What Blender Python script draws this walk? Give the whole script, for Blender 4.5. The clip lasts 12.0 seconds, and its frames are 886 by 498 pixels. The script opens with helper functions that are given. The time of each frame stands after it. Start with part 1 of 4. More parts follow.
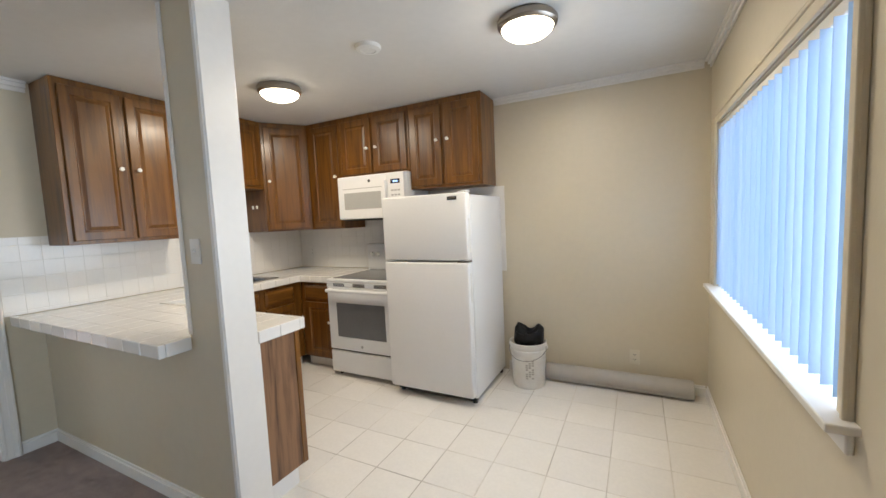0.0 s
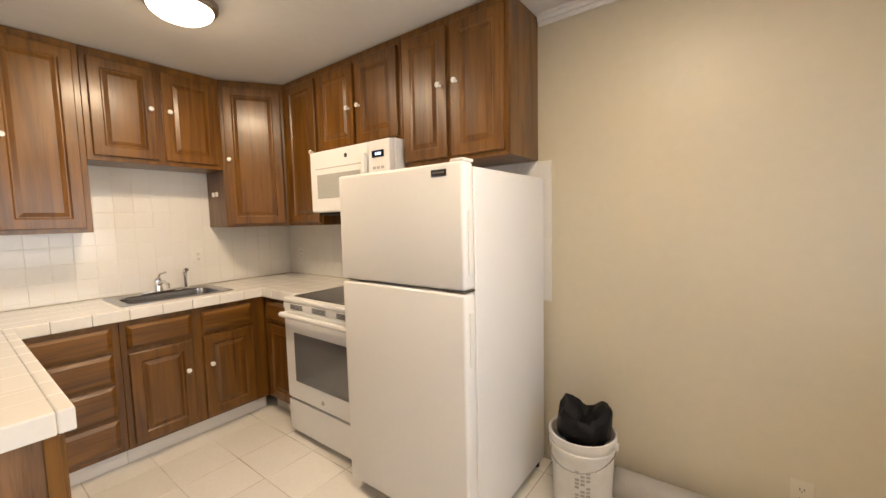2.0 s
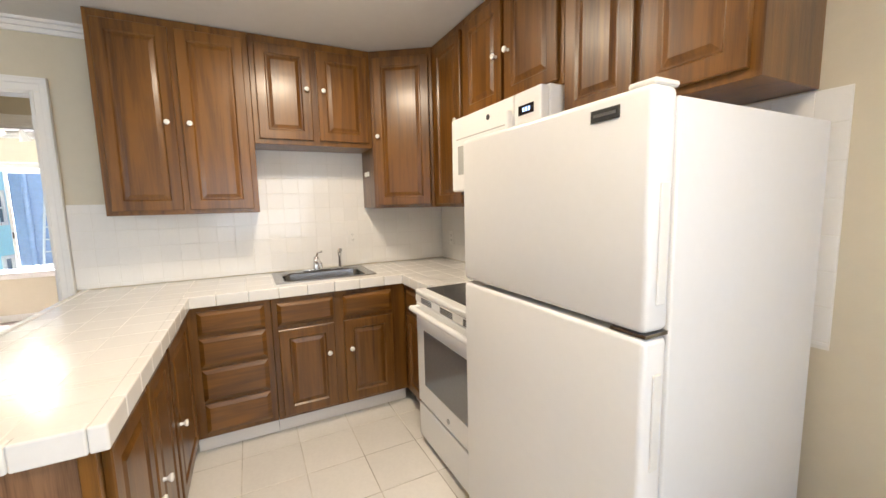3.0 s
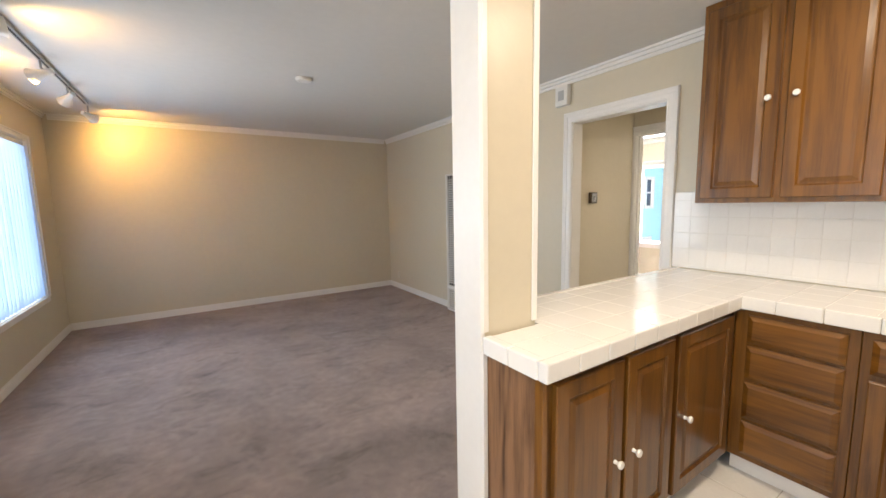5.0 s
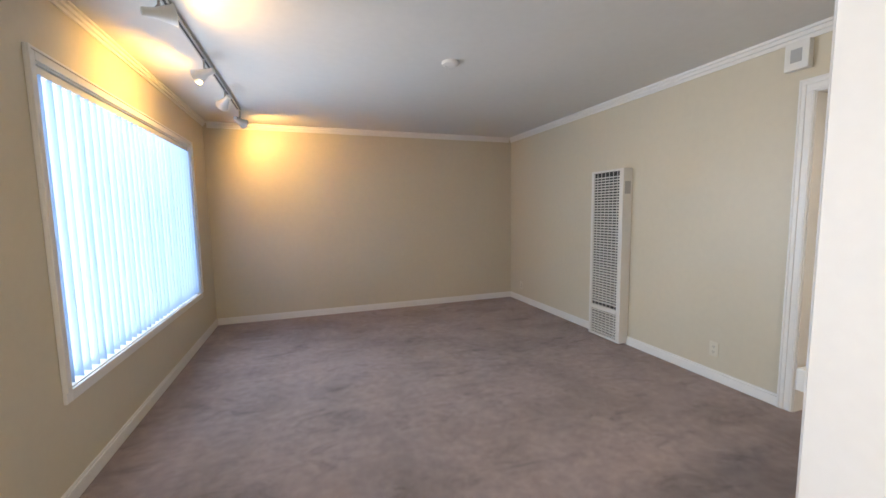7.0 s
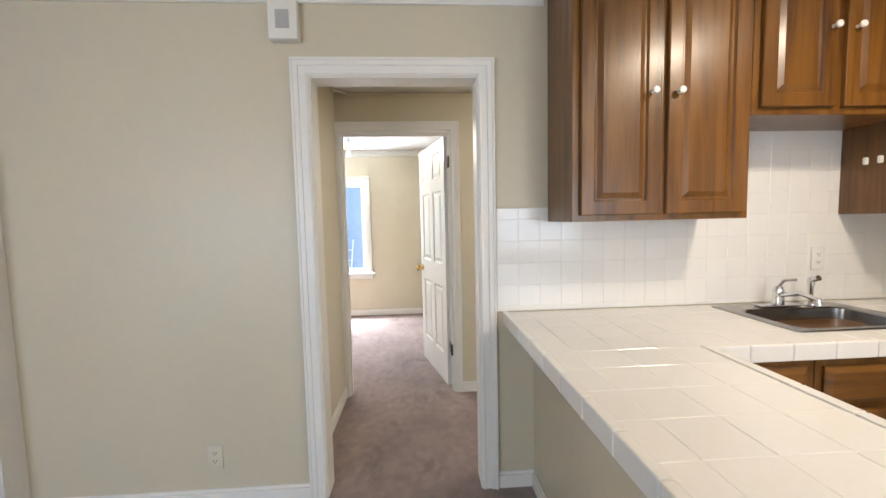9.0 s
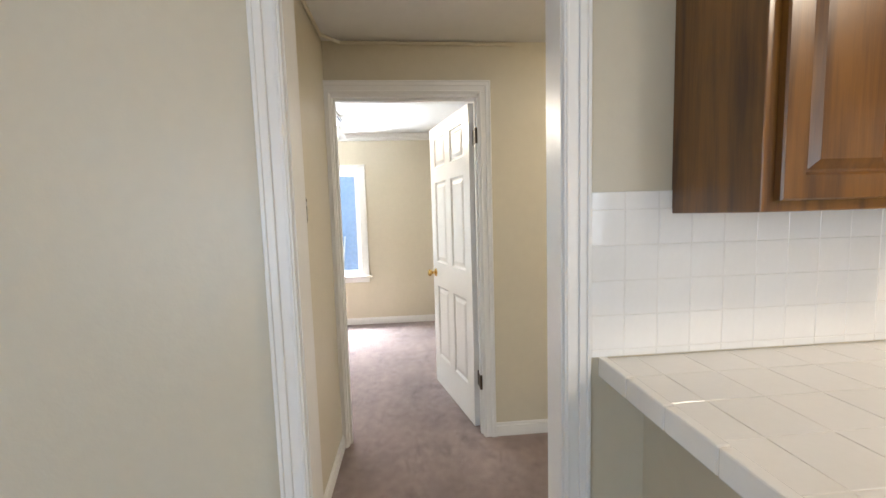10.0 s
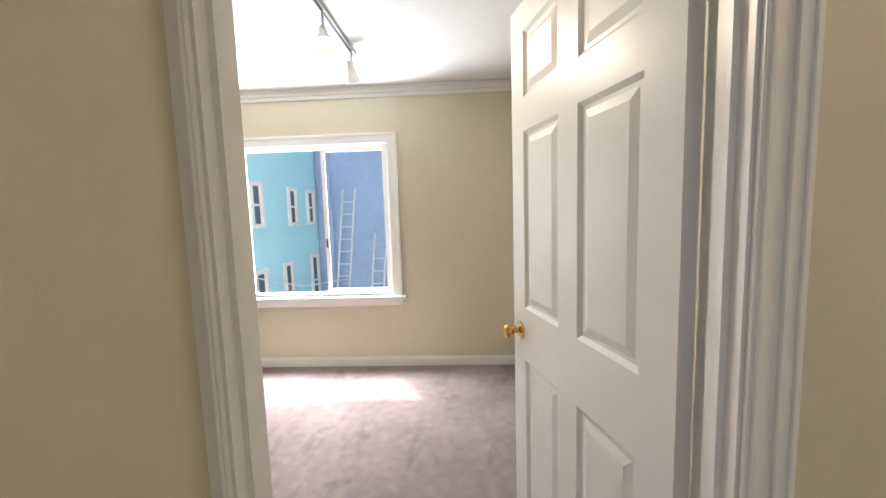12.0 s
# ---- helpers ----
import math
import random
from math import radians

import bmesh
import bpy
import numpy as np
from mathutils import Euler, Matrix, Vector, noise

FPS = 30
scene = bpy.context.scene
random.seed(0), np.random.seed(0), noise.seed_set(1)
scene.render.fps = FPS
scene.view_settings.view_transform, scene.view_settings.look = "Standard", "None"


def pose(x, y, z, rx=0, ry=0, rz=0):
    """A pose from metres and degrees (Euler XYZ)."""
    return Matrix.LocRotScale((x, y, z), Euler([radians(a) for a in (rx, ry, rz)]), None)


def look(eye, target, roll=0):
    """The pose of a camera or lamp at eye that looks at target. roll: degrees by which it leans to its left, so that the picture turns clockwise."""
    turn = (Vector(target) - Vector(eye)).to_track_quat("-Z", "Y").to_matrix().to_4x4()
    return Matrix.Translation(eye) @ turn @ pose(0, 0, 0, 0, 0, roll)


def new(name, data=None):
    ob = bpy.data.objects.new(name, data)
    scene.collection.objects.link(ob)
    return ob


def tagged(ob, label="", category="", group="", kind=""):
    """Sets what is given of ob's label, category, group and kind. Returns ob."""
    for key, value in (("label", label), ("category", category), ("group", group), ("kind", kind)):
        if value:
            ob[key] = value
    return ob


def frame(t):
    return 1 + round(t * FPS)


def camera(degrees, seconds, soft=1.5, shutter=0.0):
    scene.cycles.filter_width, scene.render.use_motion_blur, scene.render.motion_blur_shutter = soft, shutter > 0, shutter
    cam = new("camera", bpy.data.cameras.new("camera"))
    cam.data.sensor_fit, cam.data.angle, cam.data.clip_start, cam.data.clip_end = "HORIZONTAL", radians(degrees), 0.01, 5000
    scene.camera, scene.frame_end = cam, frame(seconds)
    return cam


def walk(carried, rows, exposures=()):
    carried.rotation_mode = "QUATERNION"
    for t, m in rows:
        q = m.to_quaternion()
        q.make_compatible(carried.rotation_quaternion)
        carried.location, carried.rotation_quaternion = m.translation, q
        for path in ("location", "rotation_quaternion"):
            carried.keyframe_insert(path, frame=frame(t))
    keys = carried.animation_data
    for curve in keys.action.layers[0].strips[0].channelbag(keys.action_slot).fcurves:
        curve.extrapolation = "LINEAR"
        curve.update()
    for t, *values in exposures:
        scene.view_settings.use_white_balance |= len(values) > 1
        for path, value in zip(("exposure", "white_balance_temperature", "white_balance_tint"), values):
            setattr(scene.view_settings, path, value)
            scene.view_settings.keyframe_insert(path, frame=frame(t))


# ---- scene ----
# ---- camera ----
cam = camera(98.2, 12.0)
PATH = [
    (0, (-0.464, -3.349, 1.437), (-1.37, -1.574, 1.27), -2.6),
    (0.5, (-0.514, -3.071, 1.395), (-1.144, -1.177, 1.268), -2.6),
    (1, (-0.582, -2.742, 1.423), (-1.244, -0.862, 1.266), -2.9),
    (1.5, (-0.629, -2.376, 1.409), (-1.541, -0.603, 1.251), -2.3),
    (2, (-0.74, -2.028, 1.392), (-1.945, -0.439, 1.233), -1.4),
    (2.5, (-0.891, -1.762, 1.398), (-2.385, -0.446, 1.206), -1.0),
    (2.7, (-0.955, -1.661, 1.387), (-2.563, -0.49, 1.176), -1.0),
    (4.3, (-1.402, -1.214, 1.393), (-3.175, -2.109, 1.161), -1.7),
    (4.5, (-1.389, -1.188, 1.379), (-2.991, -2.362, 1.147), -0.8),
    (5, (-1.298, -1.116, 1.387), (-2.377, -2.783, 1.151), -1.1),
    (5.5, (-1.117, -1.095, 1.382), (-1.643, -3.009, 1.137), -1.5),
    (6, (-1.014, -1.136, 1.365), (-1.329, -3.093, 1.098), -1.4),
    (6.5, (-1.047, -1.444, 1.367), (-1.401, -3.4, 1.15), -1.0),
    (7, (-1.133, -1.812, 1.36), (-1.785, -3.692, 1.164), -0.9),
    (7.5, (-1.295, -2.192, 1.376), (-2.48, -3.794, 1.198), -1.2),
    (7.7, (-1.394, -2.311, 1.356), (-2.788, -3.734, 1.179), -1.2),
    (9.3, (-2.433, -2.91, 1.394), (-4.416, -2.69, 1.25), -1.3),
    (9.5, (-2.572, -2.936, 1.405), (-4.557, -2.749, 1.243), -1.2),
    (10, (-2.973, -3.018, 1.375), (-4.958, -2.854, 1.2), -1.7),
    (10.5, (-3.393, -3.053, 1.392), (-5.373, -2.86, 1.184), -2.0),
    (11, (-3.792, -3.026, 1.393), (-5.777, -2.919, 1.179), -1.9),
    (11.5, (-4.184, -3.048, 1.388), (-6.173, -2.99, 1.189), -1.4),
    (12, (-4.625, -3.035, 1.368), (-6.613, -3.136, 1.167), -1.8),
]
EXPOSURES = [(0, 0.7, 6400, 10), (0.6, 0.65, 6900, 10), (1.3, 0.65, 9600, 24), (2.0, 0.85, 8000, 16), (2.7, 1.0, 6800, 12), (4.5, 1.15, 7100, 14), (6.0, 1.02, 6500, 12), (7.5, 1.05, 6600, 14), (9.5, 1.05, 6500, 12), (10.5, 0.85, 6500, 12), (11.2, 0.58, 7400, 16), (12, 0.45, 6800, 14)]
walk(cam, [(t, look(e, g, r)) for t, e, g, r in PATH], EXPOSURES)

# ---- light ----
W = -4.095      # west wall of kitchen and living room
S = -7.11       # south wall
H = 2.45        # ceiling

world = bpy.data.worlds.new("sky")
scene.world = world
world.use_nodes = True
sky = world.node_tree.nodes.new("ShaderNodeTexSky")
sky.sky_type = "NISHITA"
sky.sun_disc = False
SUN_TO = Vector((0.25, 0.135, -0.65)).normalized()
sky.sun_elevation = math.asin(-SUN_TO.z)
sky.sun_rotation = math.atan2(-SUN_TO.x, -SUN_TO.y)
bg = world.node_tree.nodes["Background"]
bg.inputs["Strength"].default_value = 0.15
world.node_tree.links.new(sky.outputs["Color"], bg.inputs["Color"])


def lamp(name, kind, energy, color, m, **sizes):
    data = bpy.data.lights.new(name, kind)
    data.energy, data.color = energy, color
    for key, value in sizes.items():
        if key == "size":
            data.size = value
        elif key == "size_y":
            data.shape, data.size_y = "RECTANGLE", value
        elif key == "radius":
            data.shadow_soft_size = value
        elif key == "angle":
            data.angle = value
        elif key == "cone":
            data.spot_size, data.spot_blend = value, 0.75
    ob = new(name, data)
    ob.matrix_world = m
    return ob


lamp("sun", "SUN", 5.0, (1.0, 0.95, 0.88), look((0, 0, 0), SUN_TO), angle=radians(0.5))
DAY = (0.71, 0.86, 1.0)
WARM = (1.0, 0.87, 0.69)
AMBER = (1.0, 0.56, 0.14)
# daylight in the window openings, behind the blinds
lamp("kitchen_window_daylight", "AREA", 19, (0.80, 0.90, 1.0), look((0.073, -1.19, 1.42), (-1, -1.19, 1.42)), size=1.7, size_y=1.0)
lamp("living_window_daylight", "AREA", 42, DAY, look((0.073, -5.28, 1.3), (-1, -5.28, 1.3)), size=2.3, size_y=1.45)
# lamp out of view above the bedroom window, standing in for open sky
lamp("bedroom_window_daylight", "AREA", 430, (0.80, 0.90, 1.0), look((-8.35, -4.3, 2.55), (-6.2, -3.9, 1.3)), size=1.5, size_y=0.7)
# added lamp below the sill, standing in for light off yard and facades
lamp("bedroom_bounce_fill", "AREA", 210, (0.80, 0.90, 1.0), look((-8.45, -4.3, 0.1), (-6.2, -4.0, 2.2)), size=1.5, size_y=0.7)
# daylight lamp just inside the bathroom window
lamp("bath_window_daylight", "AREA", 25, (0.9, 0.97, 1.0), look((-7.14, -1.2, 1.6), (-6, -1.2, 1.4)), size=0.6, size_y=0.8)
# ceiling lamps
lamp("dome_glow", "AREA", 10, WARM, look((-2.84, -1.25, 2.40), (-2.84, -1.25, 0)), size=0.26)
lamp("dome_glow", "AREA", 10, WARM, look((-0.98, -1.25, 2.40), (-0.98, -1.25, 0)), size=0.26)
lamp("hall_glow", "AREA", 3.2, WARM, look((-4.65, -1.5, 2.30), (-4.65, -1.5, 0)), size=0.26)
# track spots; all but the second stand at lit heads
lamp("spot_beam", "SPOT", 9, AMBER, look((-0.56, -4.13, 2.30), (-1.25, -4.5, 2.50)), cone=radians(125), radius=0.04)
# added beam at an unlit head, for the amber glow above the window
lamp("spot_beam", "SPOT", 20, AMBER, look((-0.47, -4.98, 2.26), (0.0, -5.05, 2.28)), cone=radians(145), radius=0.04)
lamp("spot_beam", "SPOT", 20, AMBER, look((-0.58, -6.47, 2.29), (-1.0, -7.11, 2.0)), cone=radians(145), radius=0.04)
lamp("spot_beam", "SPOT", 26, WARM, look((-6.56, -3.66, 2.22), (-6.0, -3.3, 2.1)), cone=radians(120), radius=0.04)

# ---- materials ----


def mat(name, color, rough=0.5, metal=0.0, var=0.08, scale=6.0, bump=0.0, bump_scale=120.0, rnd=0.0, rough_var=0.1, spec=None, emit=None, second=None, second_scale=2.0, coat=0.0):
    """A surface with variation at two scales, a fine relief and, if asked, a shift from object to object."""
    m = bpy.data.materials.new(name)
    m.use_nodes = True
    nt = m.node_tree
    n, l = nt.nodes, nt.links
    b = n["Principled BSDF"]
    b.inputs["Metallic"].default_value = metal
    if spec is not None:
        b.inputs["Specular IOR Level"].default_value = spec
    if coat:
        b.inputs["Coat Weight"].default_value = coat
        b.inputs["Coat Roughness"].default_value = 0.12
    tc = n.new("ShaderNodeTexCoord")
    n1 = n.new("ShaderNodeTexNoise")
    n1.inputs["Scale"].default_value, n1.inputs["Detail"].default_value = scale, 6
    n2 = n.new("ShaderNodeTexNoise")
    n2.inputs["Scale"].default_value, n2.inputs["Detail"].default_value = scale * 14, 4
    l.new(tc.outputs["Object"], n1.inputs["Vector"])
    l.new(tc.outputs["Object"], n2.inputs["Vector"])
    add = n.new("ShaderNodeMath")
    add.operation = "ADD"
    l.new(n1.outputs["Fac"], add.inputs[0])
    l.new(n2.outputs["Fac"], add.inputs[1])
    rng = n.new("ShaderNodeMapRange")
    rng.inputs["From Min"].default_value, rng.inputs["From Max"].default_value = 0.6, 1.4
    rng.inputs["To Min"].default_value, rng.inputs["To Max"].default_value = 1 - var, 1 + var
    l.new(add.outputs[0], rng.inputs["Value"])
    fac = rng.outputs["Result"]
    if rnd:
        info = n.new("ShaderNodeObjectInfo")
        r2 = n.new("ShaderNodeMapRange")
        r2.inputs["To Min"].default_value, r2.inputs["To Max"].default_value = 1 - rnd, 1 + rnd
        l.new(info.outputs["Random"], r2.inputs["Value"])
        mul = n.new("ShaderNodeMath")
        mul.operation = "MULTIPLY"
        l.new(fac, mul.inputs[0])
        l.new(r2.outputs["Result"], mul.inputs[1])
        fac = mul.outputs[0]
    vm = n.new("ShaderNodeVectorMath")
    vm.operation = "SCALE"
    l.new(fac, vm.inputs["Scale"])
    if second:
        n3 = n.new("ShaderNodeTexNoise")
        n3.inputs["Scale"].default_value, n3.inputs["Detail"].default_value = second_scale, 5
        l.new(tc.outputs["Object"], n3.inputs["Vector"])
        ramp = n.new("ShaderNodeValToRGB")
        ramp.color_ramp.elements[0].position, ramp.color_ramp.elements[1].position = 0.42, 0.66
        ramp.color_ramp.elements[0].color, ramp.color_ramp.elements[1].color = (*color, 1), (*second, 1)
        l.new(n3.outputs["Fac"], ramp.inputs["Fac"])
        l.new(ramp.outputs["Color"], vm.inputs[0])
    else:
        vm.inputs[0].default_value = color
    l.new(vm.outputs["Vector"], b.inputs["Base Color"])
    r3 = n.new("ShaderNodeMapRange")
    r3.inputs["To Min"].default_value, r3.inputs["To Max"].default_value = rough * (1 - rough_var), min(1, rough * (1 + rough_var))
    l.new(n1.outputs["Fac"], r3.inputs["Value"])
    l.new(r3.outputs["Result"], b.inputs["Roughness"])
    if bump:
        n4 = n.new("ShaderNodeTexNoise")
        n4.inputs["Scale"].default_value, n4.inputs["Detail"].default_value = bump_scale, 5
        l.new(tc.outputs["Object"], n4.inputs["Vector"])
        bp = n.new("ShaderNodeBump")
        bp.inputs["Strength"].default_value, bp.inputs["Distance"].default_value = bump, 0.01
        l.new(n4.outputs["Fac"], bp.inputs["Height"])
        l.new(bp.outputs["Normal"], b.inputs["Normal"])
    if emit:
        b.inputs["Emission Color"].default_value = (*emit[0], 1)
        b.inputs["Emission Strength"].default_value = emit[1]
    return m


def wood(name, dark, light, along="z", rough=0.32, coat=0.3):
    """Stained oak: long grain streaks, cathedral bands and pores along one axis."""
    m = bpy.data.materials.new(name)
    m.use_nodes = True
    n, l = m.node_tree.nodes, m.node_tree.links
    b = n["Principled BSDF"]
    b.inputs["Coat Weight"].default_value, b.inputs["Coat Roughness"].default_value = coat, 0.2
    tc, info = n.new("ShaderNodeTexCoord"), n.new("ShaderNodeObjectInfo")
    off = n.new("ShaderNodeVectorMath")
    off.operation = "ADD"
    sc = n.new("ShaderNodeVectorMath")
    sc.operation = "SCALE"
    sc.inputs[0].default_value = (7.3, 3.1, 5.7)
    l.new(info.outputs["Random"], sc.inputs["Scale"])
    l.new(tc.outputs["Object"], off.inputs[0])
    l.new(sc.outputs["Vector"], off.inputs[1])

    def stretched(long, cross):
        mp = n.new("ShaderNodeMapping")
        mp.inputs["Scale"].default_value = [long if a == along else cross for a in "xyz"] if along != "h" else [long, long, cross]
        l.new(off.outputs["Vector"], mp.inputs["Vector"])
        return mp.outputs["Vector"]

    big = n.new("ShaderNodeTexNoise")
    big.inputs["Scale"].default_value, big.inputs["Detail"].default_value, big.inputs["Distortion"].default_value = 1.0, 5, 1.2
    l.new(stretched(1.1, 11), big.inputs["Vector"])
    band = n.new("ShaderNodeTexNoise")
    band.inputs["Scale"].default_value, band.inputs["Detail"].default_value = 1.0, 3
    l.new(stretched(2.2, 60), band.inputs["Vector"])
    pore = n.new("ShaderNodeTexNoise")
    pore.inputs["Scale"].default_value, pore.inputs["Detail"].default_value = 1.0, 4
    l.new(stretched(14, 420), pore.inputs["Vector"])
    m1 = n.new("ShaderNodeMath")
    m1.operation = "MULTIPLY_ADD"
    m1.inputs[1].default_value = 0.5
    l.new(band.outputs["Fac"], m1.inputs[0])
    l.new(big.outputs["Fac"], m1.inputs[2])
    m2 = n.new("ShaderNodeMath")
    m2.operation = "MULTIPLY_ADD"
    m2.inputs[1].default_value = 0.28
    l.new(pore.outputs["Fac"], m2.inputs[0])
    l.new(m1.outputs[0], m2.inputs[2])
    ramp = n.new("ShaderNodeValToRGB")
    ramp.color_ramp.elements[0].position, ramp.color_ramp.elements[1].position = 0.66, 1.08
    ramp.color_ramp.elements[0].color, ramp.color_ramp.elements[1].color = (*dark, 1), (*light, 1)
    l.new(m2.outputs[0], ramp.inputs["Fac"])
    r2 = n.new("ShaderNodeMapRange")
    r2.inputs["To Min"].default_value, r2.inputs["To Max"].default_value = 0.88, 1.12
    l.new(info.outputs["Random"], r2.inputs["Value"])
    vm = n.new("ShaderNodeVectorMath")
    vm.operation = "SCALE"
    l.new(ramp.outputs["Color"], vm.inputs[0])
    l.new(r2.outputs["Result"], vm.inputs["Scale"])
    l.new(vm.outputs["Vector"], b.inputs["Base Color"])
    b.inputs["Roughness"].default_value = rough
    bp = n.new("ShaderNodeBump")
    bp.inputs["Strength"].default_value, bp.inputs["Distance"].default_value = 0.12, 0.004
    l.new(pore.outputs["Fac"], bp.inputs["Height"])
    l.new(bp.outputs["Normal"], b.inputs["Normal"])
    return m


def carpet_mat():
    """Cut pile: brushed patches, sharp worn marks and fine tufts."""
    m = mat("carpet", (0.37, 0.28, 0.262), 0.95, var=0.30, scale=16, bump=0.9, bump_scale=380, second=(0.28, 0.21, 0.195), second_scale=2.2, spec=0.1)
    n, l = m.node_tree.nodes, m.node_tree.links
    b = n["Principled BSDF"]
    b.inputs["Sheen Weight"].default_value, b.inputs["Sheen Roughness"].default_value = 0.3, 0.5
    tc = n.new("ShaderNodeTexCoord")
    mp = n.new("ShaderNodeMapping")
    mp.inputs["Rotation"].default_value, mp.inputs["Scale"].default_value = (0, 0, 0.6), (1.0, 1.9, 1.0)
    l.new(tc.outputs["Object"], mp.inputs["Vector"])
    marks = n.new("ShaderNodeTexNoise")
    marks.inputs["Scale"].default_value, marks.inputs["Detail"].default_value, marks.inputs["Roughness"].default_value, marks.inputs["Distortion"].default_value = 2.6, 10, 0.70, 0.6
    l.new(mp.outputs["Vector"], marks.inputs["Vector"])
    ramp = n.new("ShaderNodeMapRange")
    ramp.inputs["From Min"].default_value, ramp.inputs["From Max"].default_value = 0.33, 0.46
    ramp.inputs["To Min"].default_value, ramp.inputs["To Max"].default_value = 0.62, 1.0
    l.new(marks.outputs["Fac"], ramp.inputs["Value"])
    old = b.inputs["Base Color"].links[0].from_socket
    vm = n.new("ShaderNodeVectorMath")
    vm.operation = "SCALE"
    l.new(old, vm.inputs[0])
    l.new(ramp.outputs["Result"], vm.inputs["Scale"])
    l.new(vm.outputs["Vector"], b.inputs["Base Color"])
    return m


def blind_mat():
    m = bpy.data.materials.new("blind_vinyl")
    m.use_nodes = True
    n, l = m.node_tree.nodes, m.node_tree.links
    out = n["Material Output"]
    b = n["Principled BSDF"]
    b.inputs["Base Color"].default_value, b.inputs["Roughness"].default_value = (0.66, 0.73, 0.81, 1), 0.45
    tr, mix, info, rng = n.new("ShaderNodeBsdfTranslucent"), n.new("ShaderNodeMixShader"), n.new("ShaderNodeObjectInfo"), n.new("ShaderNodeMapRange")
    tr.inputs["Color"].default_value = (0.46, 0.62, 0.80, 1)
    rng.inputs["To Min"].default_value, rng.inputs["To Max"].default_value = 0.44, 0.66
    l.new(info.outputs["Random"], rng.inputs["Value"])
    l.new(rng.outputs["Result"], mix.inputs["Fac"])
    l.new(b.outputs["BSDF"], mix.inputs[1])
    l.new(tr.outputs["BSDF"], mix.inputs[2])
    l.new(mix.outputs["Shader"], out.inputs["Surface"])
    return m


def glass_mat(name, color=(1, 1, 1), rough=0.0):
    m = bpy.data.materials.new(name)
    m.use_nodes = True
    b = m.node_tree.nodes["Principled BSDF"]
    b.inputs["Transmission Weight"].default_value, b.inputs["Roughness"].default_value, b.inputs["IOR"].default_value = 1, rough, 1.2
    b.inputs["Base Color"].default_value = (*color, 1)
    return m


PAINT = mat("wall_paint", (0.62, 0.558, 0.43), 0.40, var=0.03, scale=1.5, bump=0.06, bump_scale=70)
CEIL = mat("ceiling_paint", (0.70, 0.69, 0.66), 0.75, var=0.03, scale=1.2, bump=0.08, bump_scale=60)
TRIM = mat("trim_gloss_paint", (0.80, 0.785, 0.75), 0.36, var=0.025, scale=2)
DOORW = mat("door_paint", (0.78, 0.77, 0.745), 0.33, var=0.025, scale=2)
CARPET = carpet_mat()
FLOORT = mat("floor_tile", (0.78, 0.755, 0.71), 0.22, var=0.05, scale=4, rnd=0.03)
GROUT = mat("grout", (0.66, 0.62, 0.55), 0.9, var=0.25, scale=8, bump=0.2, bump_scale=200, second=(0.22, 0.19, 0.15), second_scale=1.6)
GROUTW = mat("grout_white", (0.76, 0.74, 0.69), 0.8, var=0.06, scale=8)
WTILE = mat("white_glazed_tile", (0.83, 0.815, 0.78), 0.12, var=0.02, scale=5, rnd=0.015)
OAK = wood("oak_upright", (0.072, 0.025, 0.0033), (0.187, 0.076, 0.0105))
OAKH = wood("oak_level", (0.072, 0.025, 0.0033), (0.187, 0.076, 0.0105), "h")
OAKD = wood("oak_panel", (0.045, 0.020, 0.009), (0.25, 0.13, 0.065), "z", 0.45, 0.05)
APPL = mat("appliance_enamel", (0.80, 0.80, 0.79), 0.3, var=0.015, scale=3, bump=0.05, bump_scale=260)
APPLG = mat("appliance_grey_plastic", (0.42, 0.42, 0.41), 0.4, var=0.05, scale=6)
PLAST = mat("white_plastic", (0.78, 0.77, 0.73), 0.35, var=0.03, scale=8)
CREAM = mat("cream_plastic", (0.66, 0.61, 0.49), 0.4, var=0.03, scale=8)
DARK = mat("dark_rubber", (0.02, 0.02, 0.02), 0.6, var=0.2, scale=10)
GLASSB = mat("black_ceramic_glass", (0.012, 0.012, 0.014), 0.08, var=0.2, scale=4, coat=0.5)
OVENG = mat("oven_window_glass", (0.15, 0.155, 0.16), 0.12, var=0.1, scale=5, coat=0.5)
MWG = mat("microwave_screen", (0.42, 0.42, 0.40), 0.25, var=0.08, scale=80)
STEEL = mat("brushed_steel", (0.34, 0.335, 0.33), 0.24, 1.0, var=0.1, scale=5, bump=0.03, bump_scale=300)
CHROME = mat("chrome", (0.75, 0.75, 0.76), 0.1, 1.0, var=0.03, scale=5)
NICKEL = mat("brushed_nickel", (0.30, 0.27, 0.24), 0.3, 1.0, var=0.08, scale=9)
BRASS = mat("polished_brass", (0.70, 0.48, 0.16), 0.18, 1.0, var=0.06, scale=12)
BRONZE = mat("dark_bronze", (0.10, 0.075, 0.05), 0.45, 0.8, var=0.2, scale=14)
KNOB = mat("porcelain_knob", (0.82, 0.80, 0.75), 0.15, var=0.02, scale=10)
DIFF = mat("lit_diffuser", (0.9, 0.88, 0.82), 0.4, var=0.01, emit=((1.0, 0.86, 0.66), 8.0))
BULB = mat("lit_bulb", (0.9, 0.85, 0.7), 0.4, var=0.01, emit=((1.0, 0.75, 0.38), 4.0))
DUCT = mat("grey_vinyl_roll", (0.42, 0.40, 0.37), 0.5, var=0.06, scale=10, bump=0.05, bump_scale=50)
BUCKET = mat("bucket_plastic", (0.74, 0.72, 0.68), 0.4, var=0.05, scale=6, second=(0.68, 0.65, 0.60), second_scale=12)
